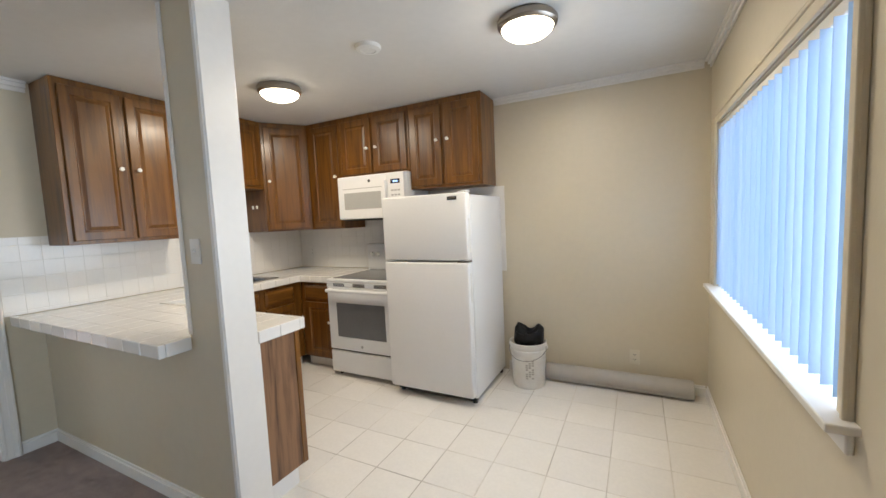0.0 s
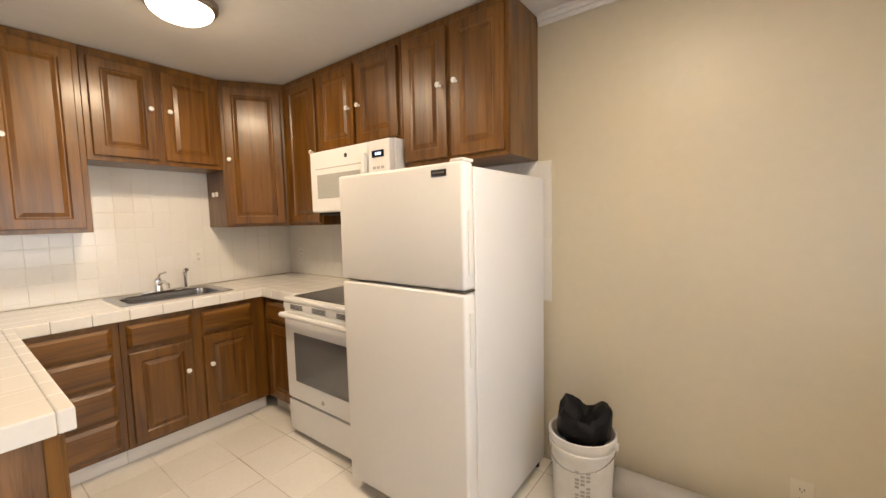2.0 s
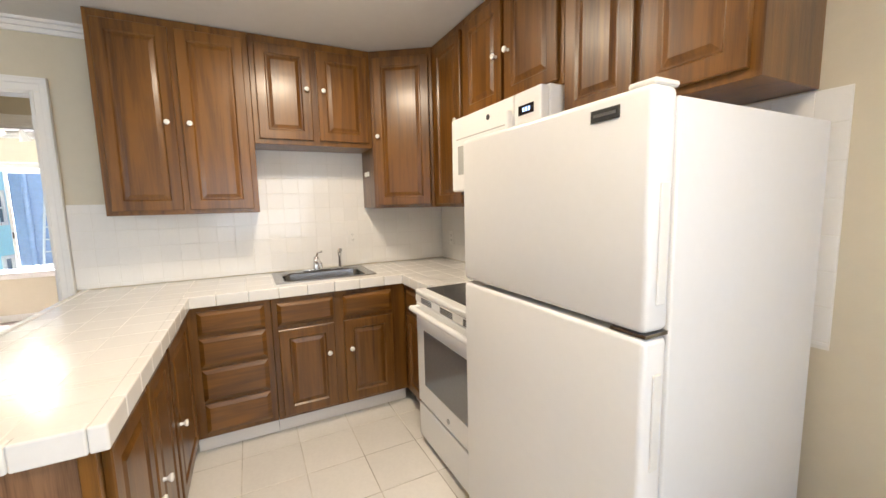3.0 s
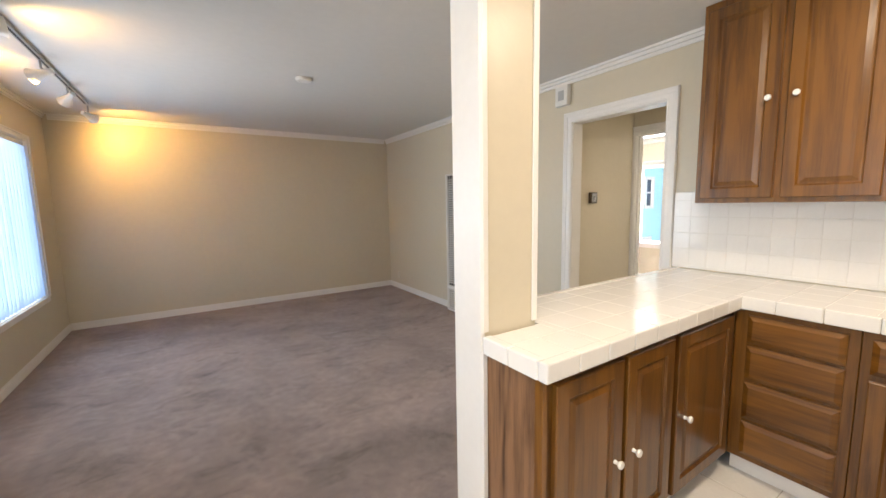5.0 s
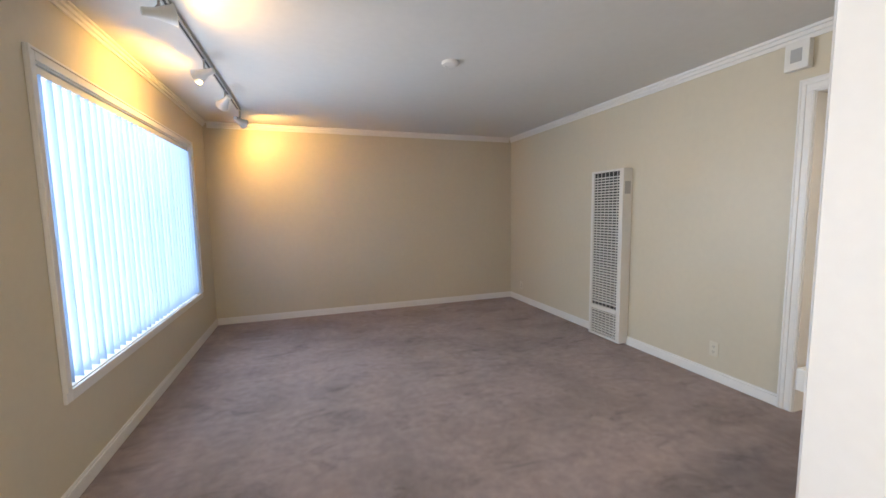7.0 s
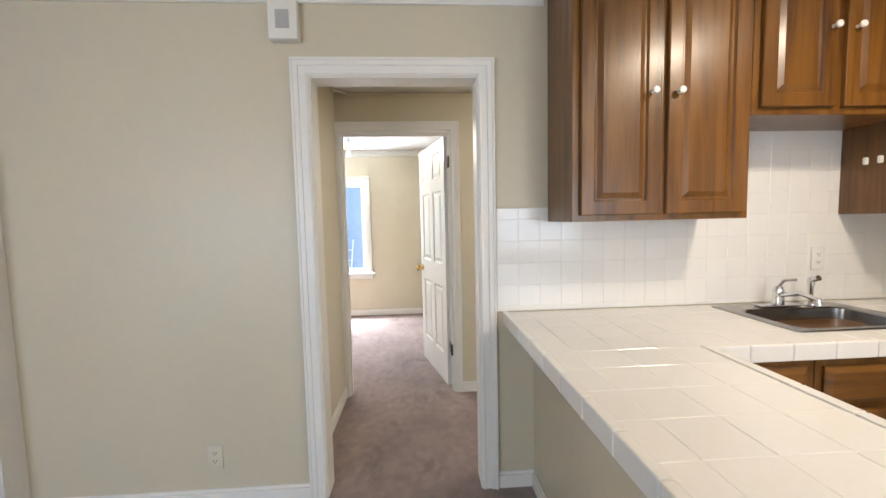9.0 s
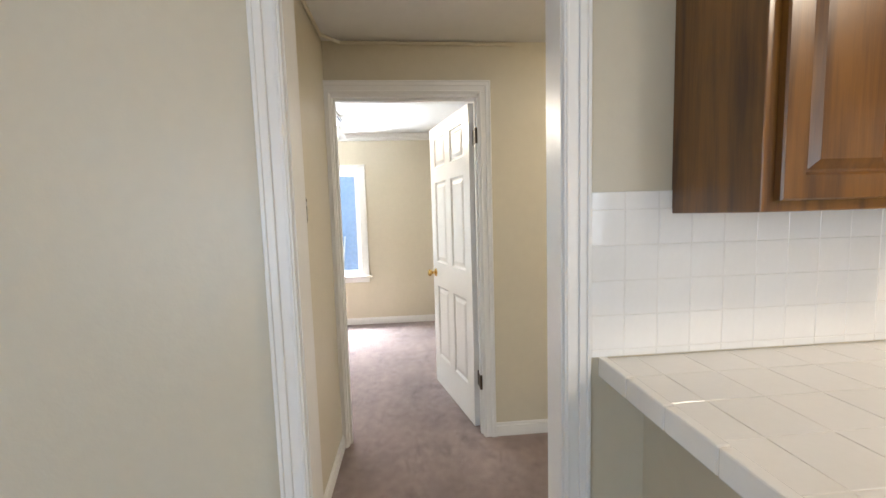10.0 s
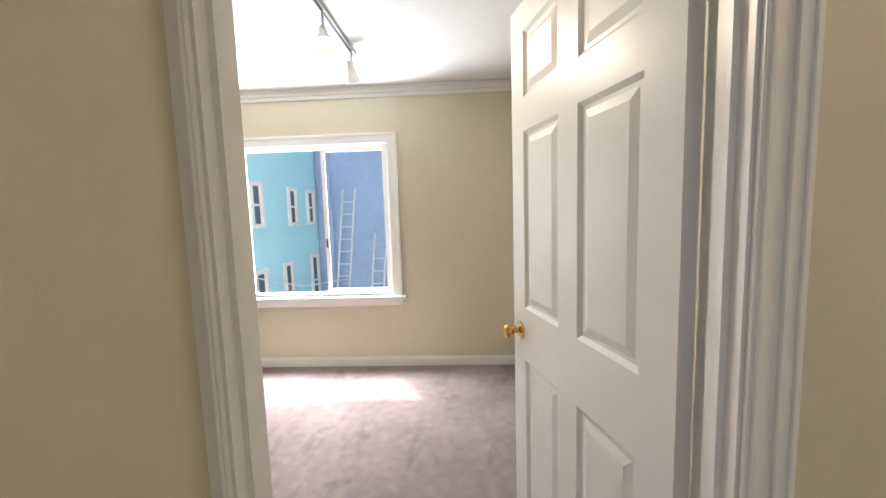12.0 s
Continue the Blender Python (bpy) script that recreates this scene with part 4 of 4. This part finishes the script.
for x in (-2.97, -2.90, -2.42, -2.35):
    part("dial", tube(bmesh.new(), (x, -0.11, 1.08), (x, -0.084, 1.08), 0.022, 0.025, 18), PLAST, bg_)
part("clock_panel", boxes((-2.76, -2.56, -0.087, -0.0845, 1.05, 1.13)), DARK, bg_)
for x in (RX0 + 0.05, RX1 - 0.05):
    for y in (-0.64, -0.06):
        part("foot", tube(bmesh.new(), (x, y, 0), (x, y, 0.032), 0.016, seg=10), DARK, rg)

mw = thing("microwave", "white over-the-range microwave fixed under the cabinet", "microwave", (-2.68, -0.22, 1.44))
part("housing", box(bmesh.new(), -3.062, -2.302, -0.40, -0.004, 1.452, 1.862, bevel=0.004), APPL, mw)
d = part("microwave_door", box(bmesh.new(), -3.062, -2.48, -0.448, -0.402, 1.452, 1.855, bevel=0.01, seg=2), APPL, mw)
part("door_window", box(bmesh.new(), -2.985, -2.555, -0.4505, -0.447, 1.545, 1.70, bevel=0.001), MWG, d, "pale grey screened glass")
part("door_line", boxes((-3.0, -2.54, -0.4495, -0.4475, 1.735, 1.741)), APPLG, d)
part("maker_mark", tube(bmesh.new(), (-2.682, -0.4505, 1.80), (-2.682, -0.447, 1.80), 0.014, seg=18), DARK, d)
part("door_handle", box(bmesh.new(), -2.512, -2.488, -0.475, -0.447, 1.50, 1.79, bevel=0.006, seg=2), APPL, d)
p = part("keypad", box(bmesh.new(), -2.477, -2.302, -0.448, -0.402, 1.452, 1.855, bevel=0.008, seg=2), APPL, mw)
part("display", boxes((-2.445, -2.345, -0.4495, -0.4475, 1.755, 1.795)), DISPLAY, p)
for k in range(3):
    part("digit", boxes((-2.415 + 0.018 * k, -2.405 + 0.018 * k, -0.4505, -0.4492, 1.767, 1.783)), DIGIT, p)
for j in range(5):
    for k in range(3):
        part("button", boxes((-2.44 + 0.034 * k, -2.415 + 0.034 * k, -0.4492, -0.4478, 1.52 + 0.042 * j, 1.535 + 0.042 * j)), APPLG, p)
part("underside_vent", boxes((-3.04, -2.32, -0.40, -0.05, 1.435, 1.452)), DARK, mw)

# ---- lamps ----
def dome(x, y, z):
    ob = thing("ceiling_light", "round flush ceiling light, lit frosted bowl in a brushed nickel ring", "ceiling light", (x, y, z), "flush ceiling lights")
    part("ring", lathe(bmesh.new(), [(0.08, 0), (0.148, 0), (0.156, -0.012), (0.154, -0.035), (0.142, -0.048), (0.135, -0.050), (0.135, -0.03), (0.08, -0.02)], Matrix.Translation((x, y, z))), NICKEL, ob, smooth=True)
    bowl = part("diffuser", lathe(bmesh.new(), [(0.135, -0.044), (0.128, -0.062), (0.106, -0.08), (0.072, -0.092), (0.034, -0.098), (0, -0.10)], Matrix.Translation((x, y, z))), DIFF, ob, smooth=True)
    bowl.visible_shadow = False


dome(-2.84, -1.25, H)
dome(-0.98, -1.25, H)
dome(-4.65, -1.5, 2.35)


def disc(name, label, cat, x, y, z, r):
    ob = thing(name, label, cat, (x, y, z))
    part("housing", lathe(bmesh.new(), [(0, 0), (r, 0), (r, -0.008), (r * 0.92, -0.02), (r * 0.6, -0.026), (r * 0.55, -0.022), (0, -0.022)], Matrix.Translation((x, y, z)), 32), PLAST, ob, smooth=True)


disc("ceiling_cover", "flat round white cover plate on the kitchen ceiling", "cover plate", -1.87, -1.44, H, 0.075)
disc("smoke_alarm", "round white smoke alarm on the living room ceiling", "smoke alarm", -2.17, -4.57, H, 0.065)


def track(x, y0, y1, z, heads, label):
    """A surface track along y with cone heads: y, aim, lit."""
    ob = thing("track_light", label, "track light", (x, (y0 + y1) / 2, z))
    part("track", boxes((x - 0.018, x + 0.018, y0, y1, z - 0.022, z), bevel=0.002), APPLG, ob)
    part("slot", boxes((x - 0.006, x + 0.006, y0 + 0.05, y1 - 0.02, z - 0.024, z - 0.0215)), DARK, ob)
    part("feed_box", boxes((x - 0.03, x + 0.03, y1 - 0.07, y1 + 0.02, z - 0.045, z), bevel=0.003), PLAST, ob)
    for y, aim, lit in heads:
        aim = Vector(aim).normalized()
        c = Vector((x, y, z - 0.12))
        head = part("spot_head", lathe(bmesh.new(), [(0.0, -0.075), (0.02, -0.07), (0.024, -0.02), (0.030, 0.0), (0.045, 0.05), (0.052, 0.065), (0.049, 0.066), (0.03, 0.02), (0, 0.01)], Matrix.Translation(c) @ aim.to_track_quat("Z", "Y").to_matrix().to_4x4(), 20), PLAST, ob, "white cone spot head", smooth=True)
        part("stem", bent(bmesh.new(), [(x, y, z - 0.02), (x, y, z - 0.08), tuple(c - aim * 0.03)], 0.007, 8), APPLG, head)
        if lit:
            bulb = part("bulb", lathe(bmesh.new(), [(0.0, 0.055), (0.03, 0.052), (0.043, 0.045)], Matrix.Translation(c) @ aim.to_track_quat("Z", "Y").to_matrix().to_4x4(), 16), BULB, head, smooth=True)
            bulb.visible_shadow = False


track(-0.50, -6.35, -3.97, H, [(-4.1, (-0.75, -0.25, 0.12), True), (-4.95, (0.8, -0.35, -0.25), False), (-5.65, (0.45, -0.6, -0.35), False), (-6.4, (-0.5, -0.8, -0.25), True)], "white four-head track light on the living room ceiling, two heads lit")
# bedroom track runs along x: built in place and turned
bt = thing("track_light", "white track light on the bedroom ceiling with lit cone heads", "track light", (-6.6, -3.71, 2.41))
part("track", boxes((-7.22, -5.95, -3.728, -3.692, 2.388, 2.41), bevel=0.002), APPLG, bt)
part("slot", boxes((-7.2, -5.97, -3.716, -3.704, 2.386, 2.3885)), DARK, bt)
for x, aim in ((-6.15, (0.4, 0.6, -0.3)), (-6.64, (0.45, 0.2, -0.75)), (-7.15, (-0.2, 0.1, -0.9))):
    aim = Vector(aim).normalized()
    c = Vector((x, -3.71, 2.26))
    q = Matrix.Translation(c) @ aim.to_track_quat("Z", "Y").to_matrix().to_4x4()
    head = part("spot_head", lathe(bmesh.new(), [(0.0, -0.075), (0.02, -0.07), (0.024, -0.02), (0.030, 0.0), (0.045, 0.05), (0.052, 0.065), (0.049, 0.066), (0.03, 0.02), (0, 0.01)], q, 20), PLAST, bt, "white cone spot head", smooth=True)
    part("stem", bent(bmesh.new(), [(x, -3.71, 2.39), (x, -3.71, 2.32), tuple(c - aim * 0.03)], 0.007, 8), APPLG, head)
    if x > -7:
        bulb = part("bulb", lathe(bmesh.new(), [(0.0, 0.055), (0.03, 0.052), (0.043, 0.045)], q, 16), BULB, head, smooth=True)
        bulb.visible_shadow = False

# ---- loose things in the kitchen ----
bk = thing("bucket", "white plastic five-gallon bucket with faded print, holding a black bag", "bucket", (-1.29, -0.235, 0))
MB = Matrix.Translation((-1.29, -0.235, 0))
part("bucket_body", lathe(bmesh.new(), [(0, 0.0), (0.126, 0.0), (0.131, 0.006), (0.142, 0.30), (0.152, 0.302), (0.152, 0.318), (0.144, 0.320), (0.145, 0.345), (0.154, 0.347), (0.154, 0.372), (0.148, 0.375), (0.142, 0.37), (0.136, 0.30), (0.122, 0.012), (0, 0.01)], MB, 40), BUCKET, bk, smooth=True)
for s in (-1, 1):
    part("ear", boxes((-1.29 + s * 0.15 - 0.012, -1.29 + s * 0.15 + 0.012, -0.25, -0.22, 0.318, 0.348), bevel=0.004), BUCKET, bk)
pts = [(-1.29 + 0.158 * math.cos(a), -0.235 - 0.158 * math.sin(a), 0.33 - 0.085 * math.sin(a)) for a in [math.pi * k / 14 for k in range(15)]]
part("bail", bent(bmesh.new(), pts, 0.0025, 6), STEEL, bk, "thin wire handle hanging down", smooth=True)
bm = bmesh.new()
for j in range(9):
    for k in range(3):
        if (j * 3 + k) % 4 == 1:
            continue
        a = radians(-82 + 10 * k)
        r = 0.1365 + 0.00035 * j
        box(bm, -0.009, 0.009, -0.0006, 0.0006, 0, 0.012, m=Matrix.Translation((-1.29 + r * math.cos(a), -0.235 + r * math.sin(a), 0.09 + 0.018 * j)) @ pose(0, 0, 0, 0, 0, math.degrees(a) + 90))
part("print", bm, INK, bk, "faded grey printed label")
bag = bmesh.new()
bmesh.ops.create_icosphere(bag, subdivisions=4, radius=1)
for v in bag.verts:
    a = math.atan2(v.co.y, v.co.x)
    crumple = noise.fractal(v.co * 2.4, 1.0, 2.0, 3) * 0.30
    up = max(0, v.co.z)
    lift = 0.06 * max(0, math.cos(a - 0.4)) ** 3 + 0.05 * max(0, math.cos(a - 2.7)) ** 6
    dip = -0.10 * max(0, 1 - (v.co.x ** 2 + v.co.y ** 2) * 1.6) * up
    v.co = Vector((v.co.x * 0.122 * (1 + crumple * 0.3), v.co.y * 0.122 * (1 + crumple * 0.3), v.co.z * 0.095 * (1 + crumple) + lift * (up > 0.05) + dip)) + Vector((-1.285, -0.235, 0.395))
bagob = tagged(part("plastic_bag", bag, BAG, None, smooth=True), "crumpled black plastic bag stuffed in the bucket", "bag")
roll = thing("vinyl_roll", "long grey vinyl roll lying along the kitchen wall", "roll", (-0.64, -0.09, 0))
bm = bmesh.new()
lathe(bm, [(0.0, 0.001), (0.045, 0.001), (0.05, 0.0), (0.068, 0.0), (0.0705, 0.003), (0.0705, 1.07), (0.068, 1.073), (0.05, 1.073), (0.045, 1.072), (0, 1.072)], Matrix.Translation((-1.172, -0.088, 0.0705)) @ pose(0, 0, 0, 0, 90, 0), 36)
part("sheet", bm, DUCT, roll, smooth=True)
part("seam", boxes((-1.16, -0.105, -0.151, -0.1475, 0.035, 0.038)), APPLG, roll)


def plate(name, label, m, kind="outlet", material=PLAST):
    """A wall plate with its face to local -y."""
    cat = {"outlet": "outlet", "switch": "light switch", "blank": "wall plate"}[kind]
    ob = thing(name, label, cat, m.translation)
    bm = box(bmesh.new(), -0.036, 0.036, -0.007, 0.0, -0.058, 0.058, bevel=0.003, seg=2)
    bmesh.ops.transform(bm, matrix=m, verts=bm.verts[:])
    part("cover", bm, material, ob, smooth=True)
    if kind == "outlet":
        for z in (-0.02, 0.02):
            bm = box(bmesh.new(), -0.016, 0.016, -0.0085, -0.006, z - 0.014, z + 0.014, bevel=0.001)
            bmesh.ops.transform(bm, matrix=m, verts=bm.verts[:])
            rec = part("receptacle", bm, material, ob)
            bm = boxes((-0.008, -0.005, -0.0092, -0.0082, z - 0.002, z + 0.007), (0.005, 0.008, -0.0092, -0.0082, z - 0.002, z + 0.007), (-0.002, 0.002, -0.0092, -0.0082, z - 0.009, z - 0.005))
            bmesh.ops.transform(bm, matrix=m, verts=bm.verts[:])
            part("slots", bm, DARK, rec)
    elif kind == "switch":
        bm = box(bmesh.new(), -0.006, 0.006, -0.018, -0.006, -0.004, 0.012, bevel=0.002)
        bmesh.ops.transform(bm, matrix=m, verts=bm.verts[:])
        part("toggle", bm, material, ob)


plate("outlet", "cream duplex outlet low on the kitchen wall", pose(-0.49, 0, 0.247), material=CREAM)
plate("outlet", "beige duplex outlet low on the living room wall", pose(W, -3.88, 0.247, 0, 0, 90), material=CREAM)
plate("outlet", "cream outlet near the living room corner", pose(W, -6.78, 0.235, 0, 0, 90), material=CREAM)
plate("light_switch", "cream light switch beside the front door", pose(0, -3.59, 1.323, 0, 0, -90), "switch", CREAM)
plate("light_switch", "white light switch on the stub wall", pose(-2.275, -2.295, 1.33), "switch")
plate("outlet", "white outlet in the tile backsplash by the sink", pose(W + 0.008, -0.80, 1.14, 0, 0, 90))
plate("outlet", "white outlet in the tile backsplash by the range", pose(-3.90, -0.008, 1.10))

# ---- living room ----
ht = thing("wall_heater", "tall white gas wall heater with louvred grilles", "heater", (-4.03, -4.98, 0))
HX, HY0, HY1 = -3.985, -5.185, -4.748
part("heater_back", boxes((W, HX - 0.03, HY0 + 0.02, HY1 - 0.02, 0.03, 1.735)), HEATD, ht)
bm = boxes((W, HX, HY0, HY0 + 0.018, 0.015, 1.745), (W, HX, HY1 - 0.018, HY1, 0.015, 1.745), (W, HX, HY0 + 0.018, HY1 - 0.018, 1.725, 1.745), (W, HX, HY0 + 0.018, HY1 - 0.018, 0.015, 0.04), (HX - 0.02, HX, HY0 + 0.018, HY0 + 0.035, 0.04, 1.725), (HX - 0.02, HX, HY1 - 0.05, HY1 - 0.018, 0.04, 1.725), (HX - 0.02, HX + 0.003, HY0 + 0.035, HY1 - 0.05, 0.30, 0.345), bevel=0.002)
part("casing", bm, HEATW, ht)
lm = bpy.data.meshes.new("louver")
lb = box(bmesh.new(), -0.016, 0.002, HY0 + 0.036 + 4.98, HY1 - 0.051 + 4.98, -0.005, 0.005, bevel=0.0)
bmesh.ops.transform(lb, matrix=pose(0, 0, 0, 0, 14, 0), verts=lb.verts[:])
lb.to_mesh(lm)
lb.free()
lm.materials.append(HEATW)
inv = world_of(ht).inverted()
for k in range(56):
    ob = new("louver", lm)
    ob.parent, ob.matrix_parent_inverse = ht, inv
    z = 0.06 + 0.028 * k
    z = z if z < 0.29 else z + 0.07
    if z > 1.715:
        ob.location = (HX - 0.004, -4.98, 1.712)
    else:
        ob.location = (HX - 0.004, -4.98, z)
for y in [HY0 + 0.085 + 0.054 * k for k in range(6)]:
    part("grille_rib", boxes((HX - 0.008, HX - 0.003, y, y + 0.0035, 0.04, 1.725)), HEATW, ht)
part("side_label", boxes((HX - 0.09, HX - 0.02, HY1, HY1 + 0.002, 1.50, 1.62)), APPLG, ht, "grey rating plate on the side")

ch = thing("door_chime", "small white door chime box high on the wall", "door chime", (W + 0.03, -3.44, 2.21))
part("chime_box", box(bmesh.new(), W, W + 0.05, -3.505, -3.375, 2.205, 2.375, bevel=0.006, seg=2), PLAST, ch)
part("chime_vent", boxes((W + 0.05, W + 0.052, -3.47, -3.41, 2.25, 2.33), bevel=0.0), APPLG, ch)

# ---- hall ----
th = thing("thermostat", "bronze-framed rectangular wall thermostat with a silver face", "thermostat", (-4.54, -3.47, 1.36))
part("thermostat_case", box(bmesh.new(), -4.585, -4.495, -3.47, -3.435, 1.36, 1.465, bevel=0.004, seg=2), BRONZE, th)
face = part("thermostat_face", boxes((-4.58, -4.50, -3.437, -3.432, 1.367, 1.458), bevel=0.002), STEEL, th, "brushed silver face")
part("scale_window", boxes((-4.57, -4.51, -3.4335, -3.4305, 1.428, 1.445)), APPLG, face)
part("lever", boxes((-4.546, -4.534, -3.4335, -3.428, 1.385, 1.42)), APPLG, face)
cd = thing("cable_conduit", "thin painted cable conduit along the hall ceiling edge", "conduit", (-5.2, -2.9, 2.33))
part("pipe", bent(bmesh.new(), [(-4.22, -3.455, 2.338), (-5.12, -3.455, 2.338), (-5.205, -3.37, 2.335), (-5.205, -2.40, 2.33)], 0.009, 8), PAINT, cd, smooth=True)

# ---- bathroom, seen through its doorway ----
mc = thing("medicine_cabinet", "white medicine cabinet with a mirrored door on the bathroom wall", "cabinet", (-6.5, -0.69, 1.35))
part("cabinet_box", boxes((-6.75, -6.25, -0.74, -0.62, 1.30, 1.85), bevel=0.004), PORC, mc)
part("mirror_door", boxes((-6.74, -6.26, -0.752, -0.742, 1.31, 1.84)), CHROME, mc)
bs = thing("washbasin", "white porcelain washbasin on a white vanity", "sink", (-6.5, -0.85, 0))
part("vanity", boxes((-6.80, -6.20, -1.03, -0.622, 0.0, 0.78), bevel=0.004), PORC, bs)
part("basin", box(bmesh.new(), -6.83, -6.17, -1.07, -0.622, 0.782, 0.86, bevel=0.02, seg=3), PORC, bs, smooth=True)
part("tap", bent(bmesh.new(), [(-6.5, -0.68, 0.86), (-6.5, -0.68, 0.95), (-6.5, -0.80, 0.94)], 0.01, 10), CHROME, bs, smooth=True)
tl = thing("toilet", "white porcelain toilet with a closed lid", "toilet", (-6.02, -0.9, 0))
bm = bmesh.new()
skin(bm, [rrect(bm, -6.12, -5.88, -1.05, -0.72, 0.004, 0.08), rrect(bm, -6.11, -5.89, -1.05, -0.74, 0.2, 0.08), rrect(bm, -6.19, -5.82, -1.20, -0.74, 0.38, 0.15), rrect(bm, -6.19, -5.82, -1.20, -0.74, 0.40, 0.15)])
part("bowl", bm, PORC, tl, smooth=True)
bm = bmesh.new()
skin(bm, [rrect(bm, -6.195, -5.815, -1.205, -0.74, 0.404, 0.15), rrect(bm, -6.195, -5.815, -1.205, -0.74, 0.43, 0.15)])
part("lid", bm, PORC, tl, smooth=True)
part("tank", box(bmesh.new(), -6.21, -5.805, -0.735, -0.625, 0.38, 0.76, bevel=0.02, seg=2), PORC, tl, smooth=True)
part("flush_lever", tube(bmesh.new(), (-6.17, -0.745, 0.70), (-6.10, -0.75, 0.69), 0.006, seg=8), CHROME, tl)

# ---- outside ----
structure("ground", boxes((-400, 400, -400, 400, -3.4, -3.2)), GROUND, "concrete yard and ground below the windows", "ground")


def facade_window(parent, m, w, h):
    """A sash window with a wide white surround on a wall whose face looks to local -y."""
    bm = bmesh.new()
    s = 0.075
    for r in ((-s, 0, -0.05, 0, -s, h + s), (w, w + s, -0.05, 0, -s, h + s), (0, w, -0.05, 0, h, h + s), (0, w, -0.07, 0, -s, 0)):
        box(bm, *r)
    bmesh.ops.transform(bm, matrix=m, verts=bm.verts[:])
    wn = part("window", bm, TRIM, parent, "white window surround")
    bm = boxes((0, w, -0.015, -0.005, 0, h))
    bmesh.ops.transform(bm, matrix=m, verts=bm.verts[:])
    part("pane", bm, DARKGLASS, wn)
    bm = boxes((0, w, -0.035, -0.015, h / 2 - 0.02, h / 2 + 0.02), (0, 0.03, -0.03, -0.015, 0, h), (w - 0.03, w, -0.03, -0.015, 0, h))
    bmesh.ops.transform(bm, matrix=m, verts=bm.verts[:])
    part("sash", bm, TRIM, wn)


NX, NY = -14.0, -6.6
tb = thing("apartment_building", "two-storey teal stucco building with white-trimmed sash windows", "building", (-11, -9.0, -3.2))
part("wall", boxes((NX, -8.6, -12.0, NY, -3.2, 4.6)), TEAL, tb)
part("roof", boxes((NX, -8.4, -12.2, NY + 0.25, 4.6, 4.85)), TRIM, tb)
for x, z, w, h in ((-11.03, 1.23, 0.27, 0.66), (-12.46, 1.21, 0.27, 0.66), (-13.43, 1.20, 0.27, 0.66), (-10.98, -0.75, 0.29, 1.1), (-12.07, -0.75, 0.26, 1.1), (-13.44, -0.75, 0.31, 1.1)):
    facade_window(tb, pose(x, NY, z, 0, 0, 180), w, h)
gb = thing("rear_building", "tall blue-grey stucco wall of the neighbouring building", "building", (-17, -2, -3.2))
part("wall", boxes((-20, NX - 0.05, -12.0, 8.0, -3.2, 6.0)), GREYW, gb)
part("parapet", boxes((-20, NX + 0.05, -12.0, 8.0, 6.0, 6.2)), GREYW, gb)
part("downpipe", tube(bmesh.new(), (NX + 0.08, NY + 0.35, -3.2), (NX + 0.08, NY + 0.35, 6.0), 0.06, seg=10), GREYW, gb)


def ladder(y, foot_y, top_, lean):
    ob = thing("ladder", "aluminium extension ladder leaning on the grey wall", "ladder", (NX + lean, foot_y, -3.2), "ladders")
    a, b = Vector((NX + lean, foot_y, -3.2)), Vector((NX + 0.06, y, top_))
    for s in (-0.15, 0.15):
        part("rail", tube(bmesh.new(), a + Vector((0, s, 0)), b + Vector((0, s, 0)), 0.026, seg=8), ALU, ob)
    n = int((b - a).length / 0.30)
    for k in range(1, n):
        c = a.lerp(b, k / n)
        part("rung", tube(bmesh.new(), c + Vector((0, -0.15, 0)), c + Vector((0, 0.15, 0)), 0.018, seg=8), ALU, ob)


ladder(-5.755, -6.25, 1.95, 0.3)
ladder(-5.014, -5.40, 0.87, 0.25)
wire = thing("overhead_wire", "slack utility wire crossing the yard", "cable", (-11, -6.4, -0.6))
part("strand", bent(bmesh.new(), [(-10.8, -6.55, 0.35), (-12.0, -6.2, -0.05), (-13.9, -5.9, -0.25)], 0.012, 6), ALU, wire)

# ---- tiles ----
tile_field("tile", kfloor, Matrix.Translation((0, 0, -0.006)), W + 0.002, -0.002, -2.243, -0.002, 0.305, 0.004, 0.006, FLOORT, 0.0, -0.13)
bsplash = structure("backsplash", boxes((W, W + 0.0068, -2.478, 0, 0.921, 1.43), (W, W + 0.0068, -1.455, -0.692, 1.43, 1.79), (W + 0.0068, -1.53, -0.0068, 0, 0.921, 1.43), (-3.04, -2.3, -0.0068, 0, 1.43, 1.45), (-2.288, -1.53, -0.0068, 0, 1.43, 1.69)), GROUTW, "glossy white square-tile backsplash on two walls", "backsplash")
west = pose(W + 0.002, 0, 0, 90, 0, 90)
P = 0.108
for a, b, lo, hi in ((-2.478, -0.008, 0.921, 1.376), (-2.478, -2.22, 1.376, 1.43), (-1.455, -0.694, 1.376, 1.79)):
    tile_field("tile", bsplash, west, a, b, lo, hi, P, 0.0016, 0.006, WTILE, -2.478, 0.944)
nm = pose(0, -0.002, 0, 90, 0, 0)
for a, b, lo, hi in ((W + 0.008, -3.04, 0.921, 1.365), (-2.288, -1.53, 0.93, 1.69)):
    tile_field("tile", bsplash, nm, a, b, lo, hi, P, 0.0016, 0.006, WTILE, W, 0.944)
tile_field("tile", bsplash, nm, -3.04, -2.30, 1.19, 1.43, P, 0.0016, 0.006, WTILE, W, 0.944)
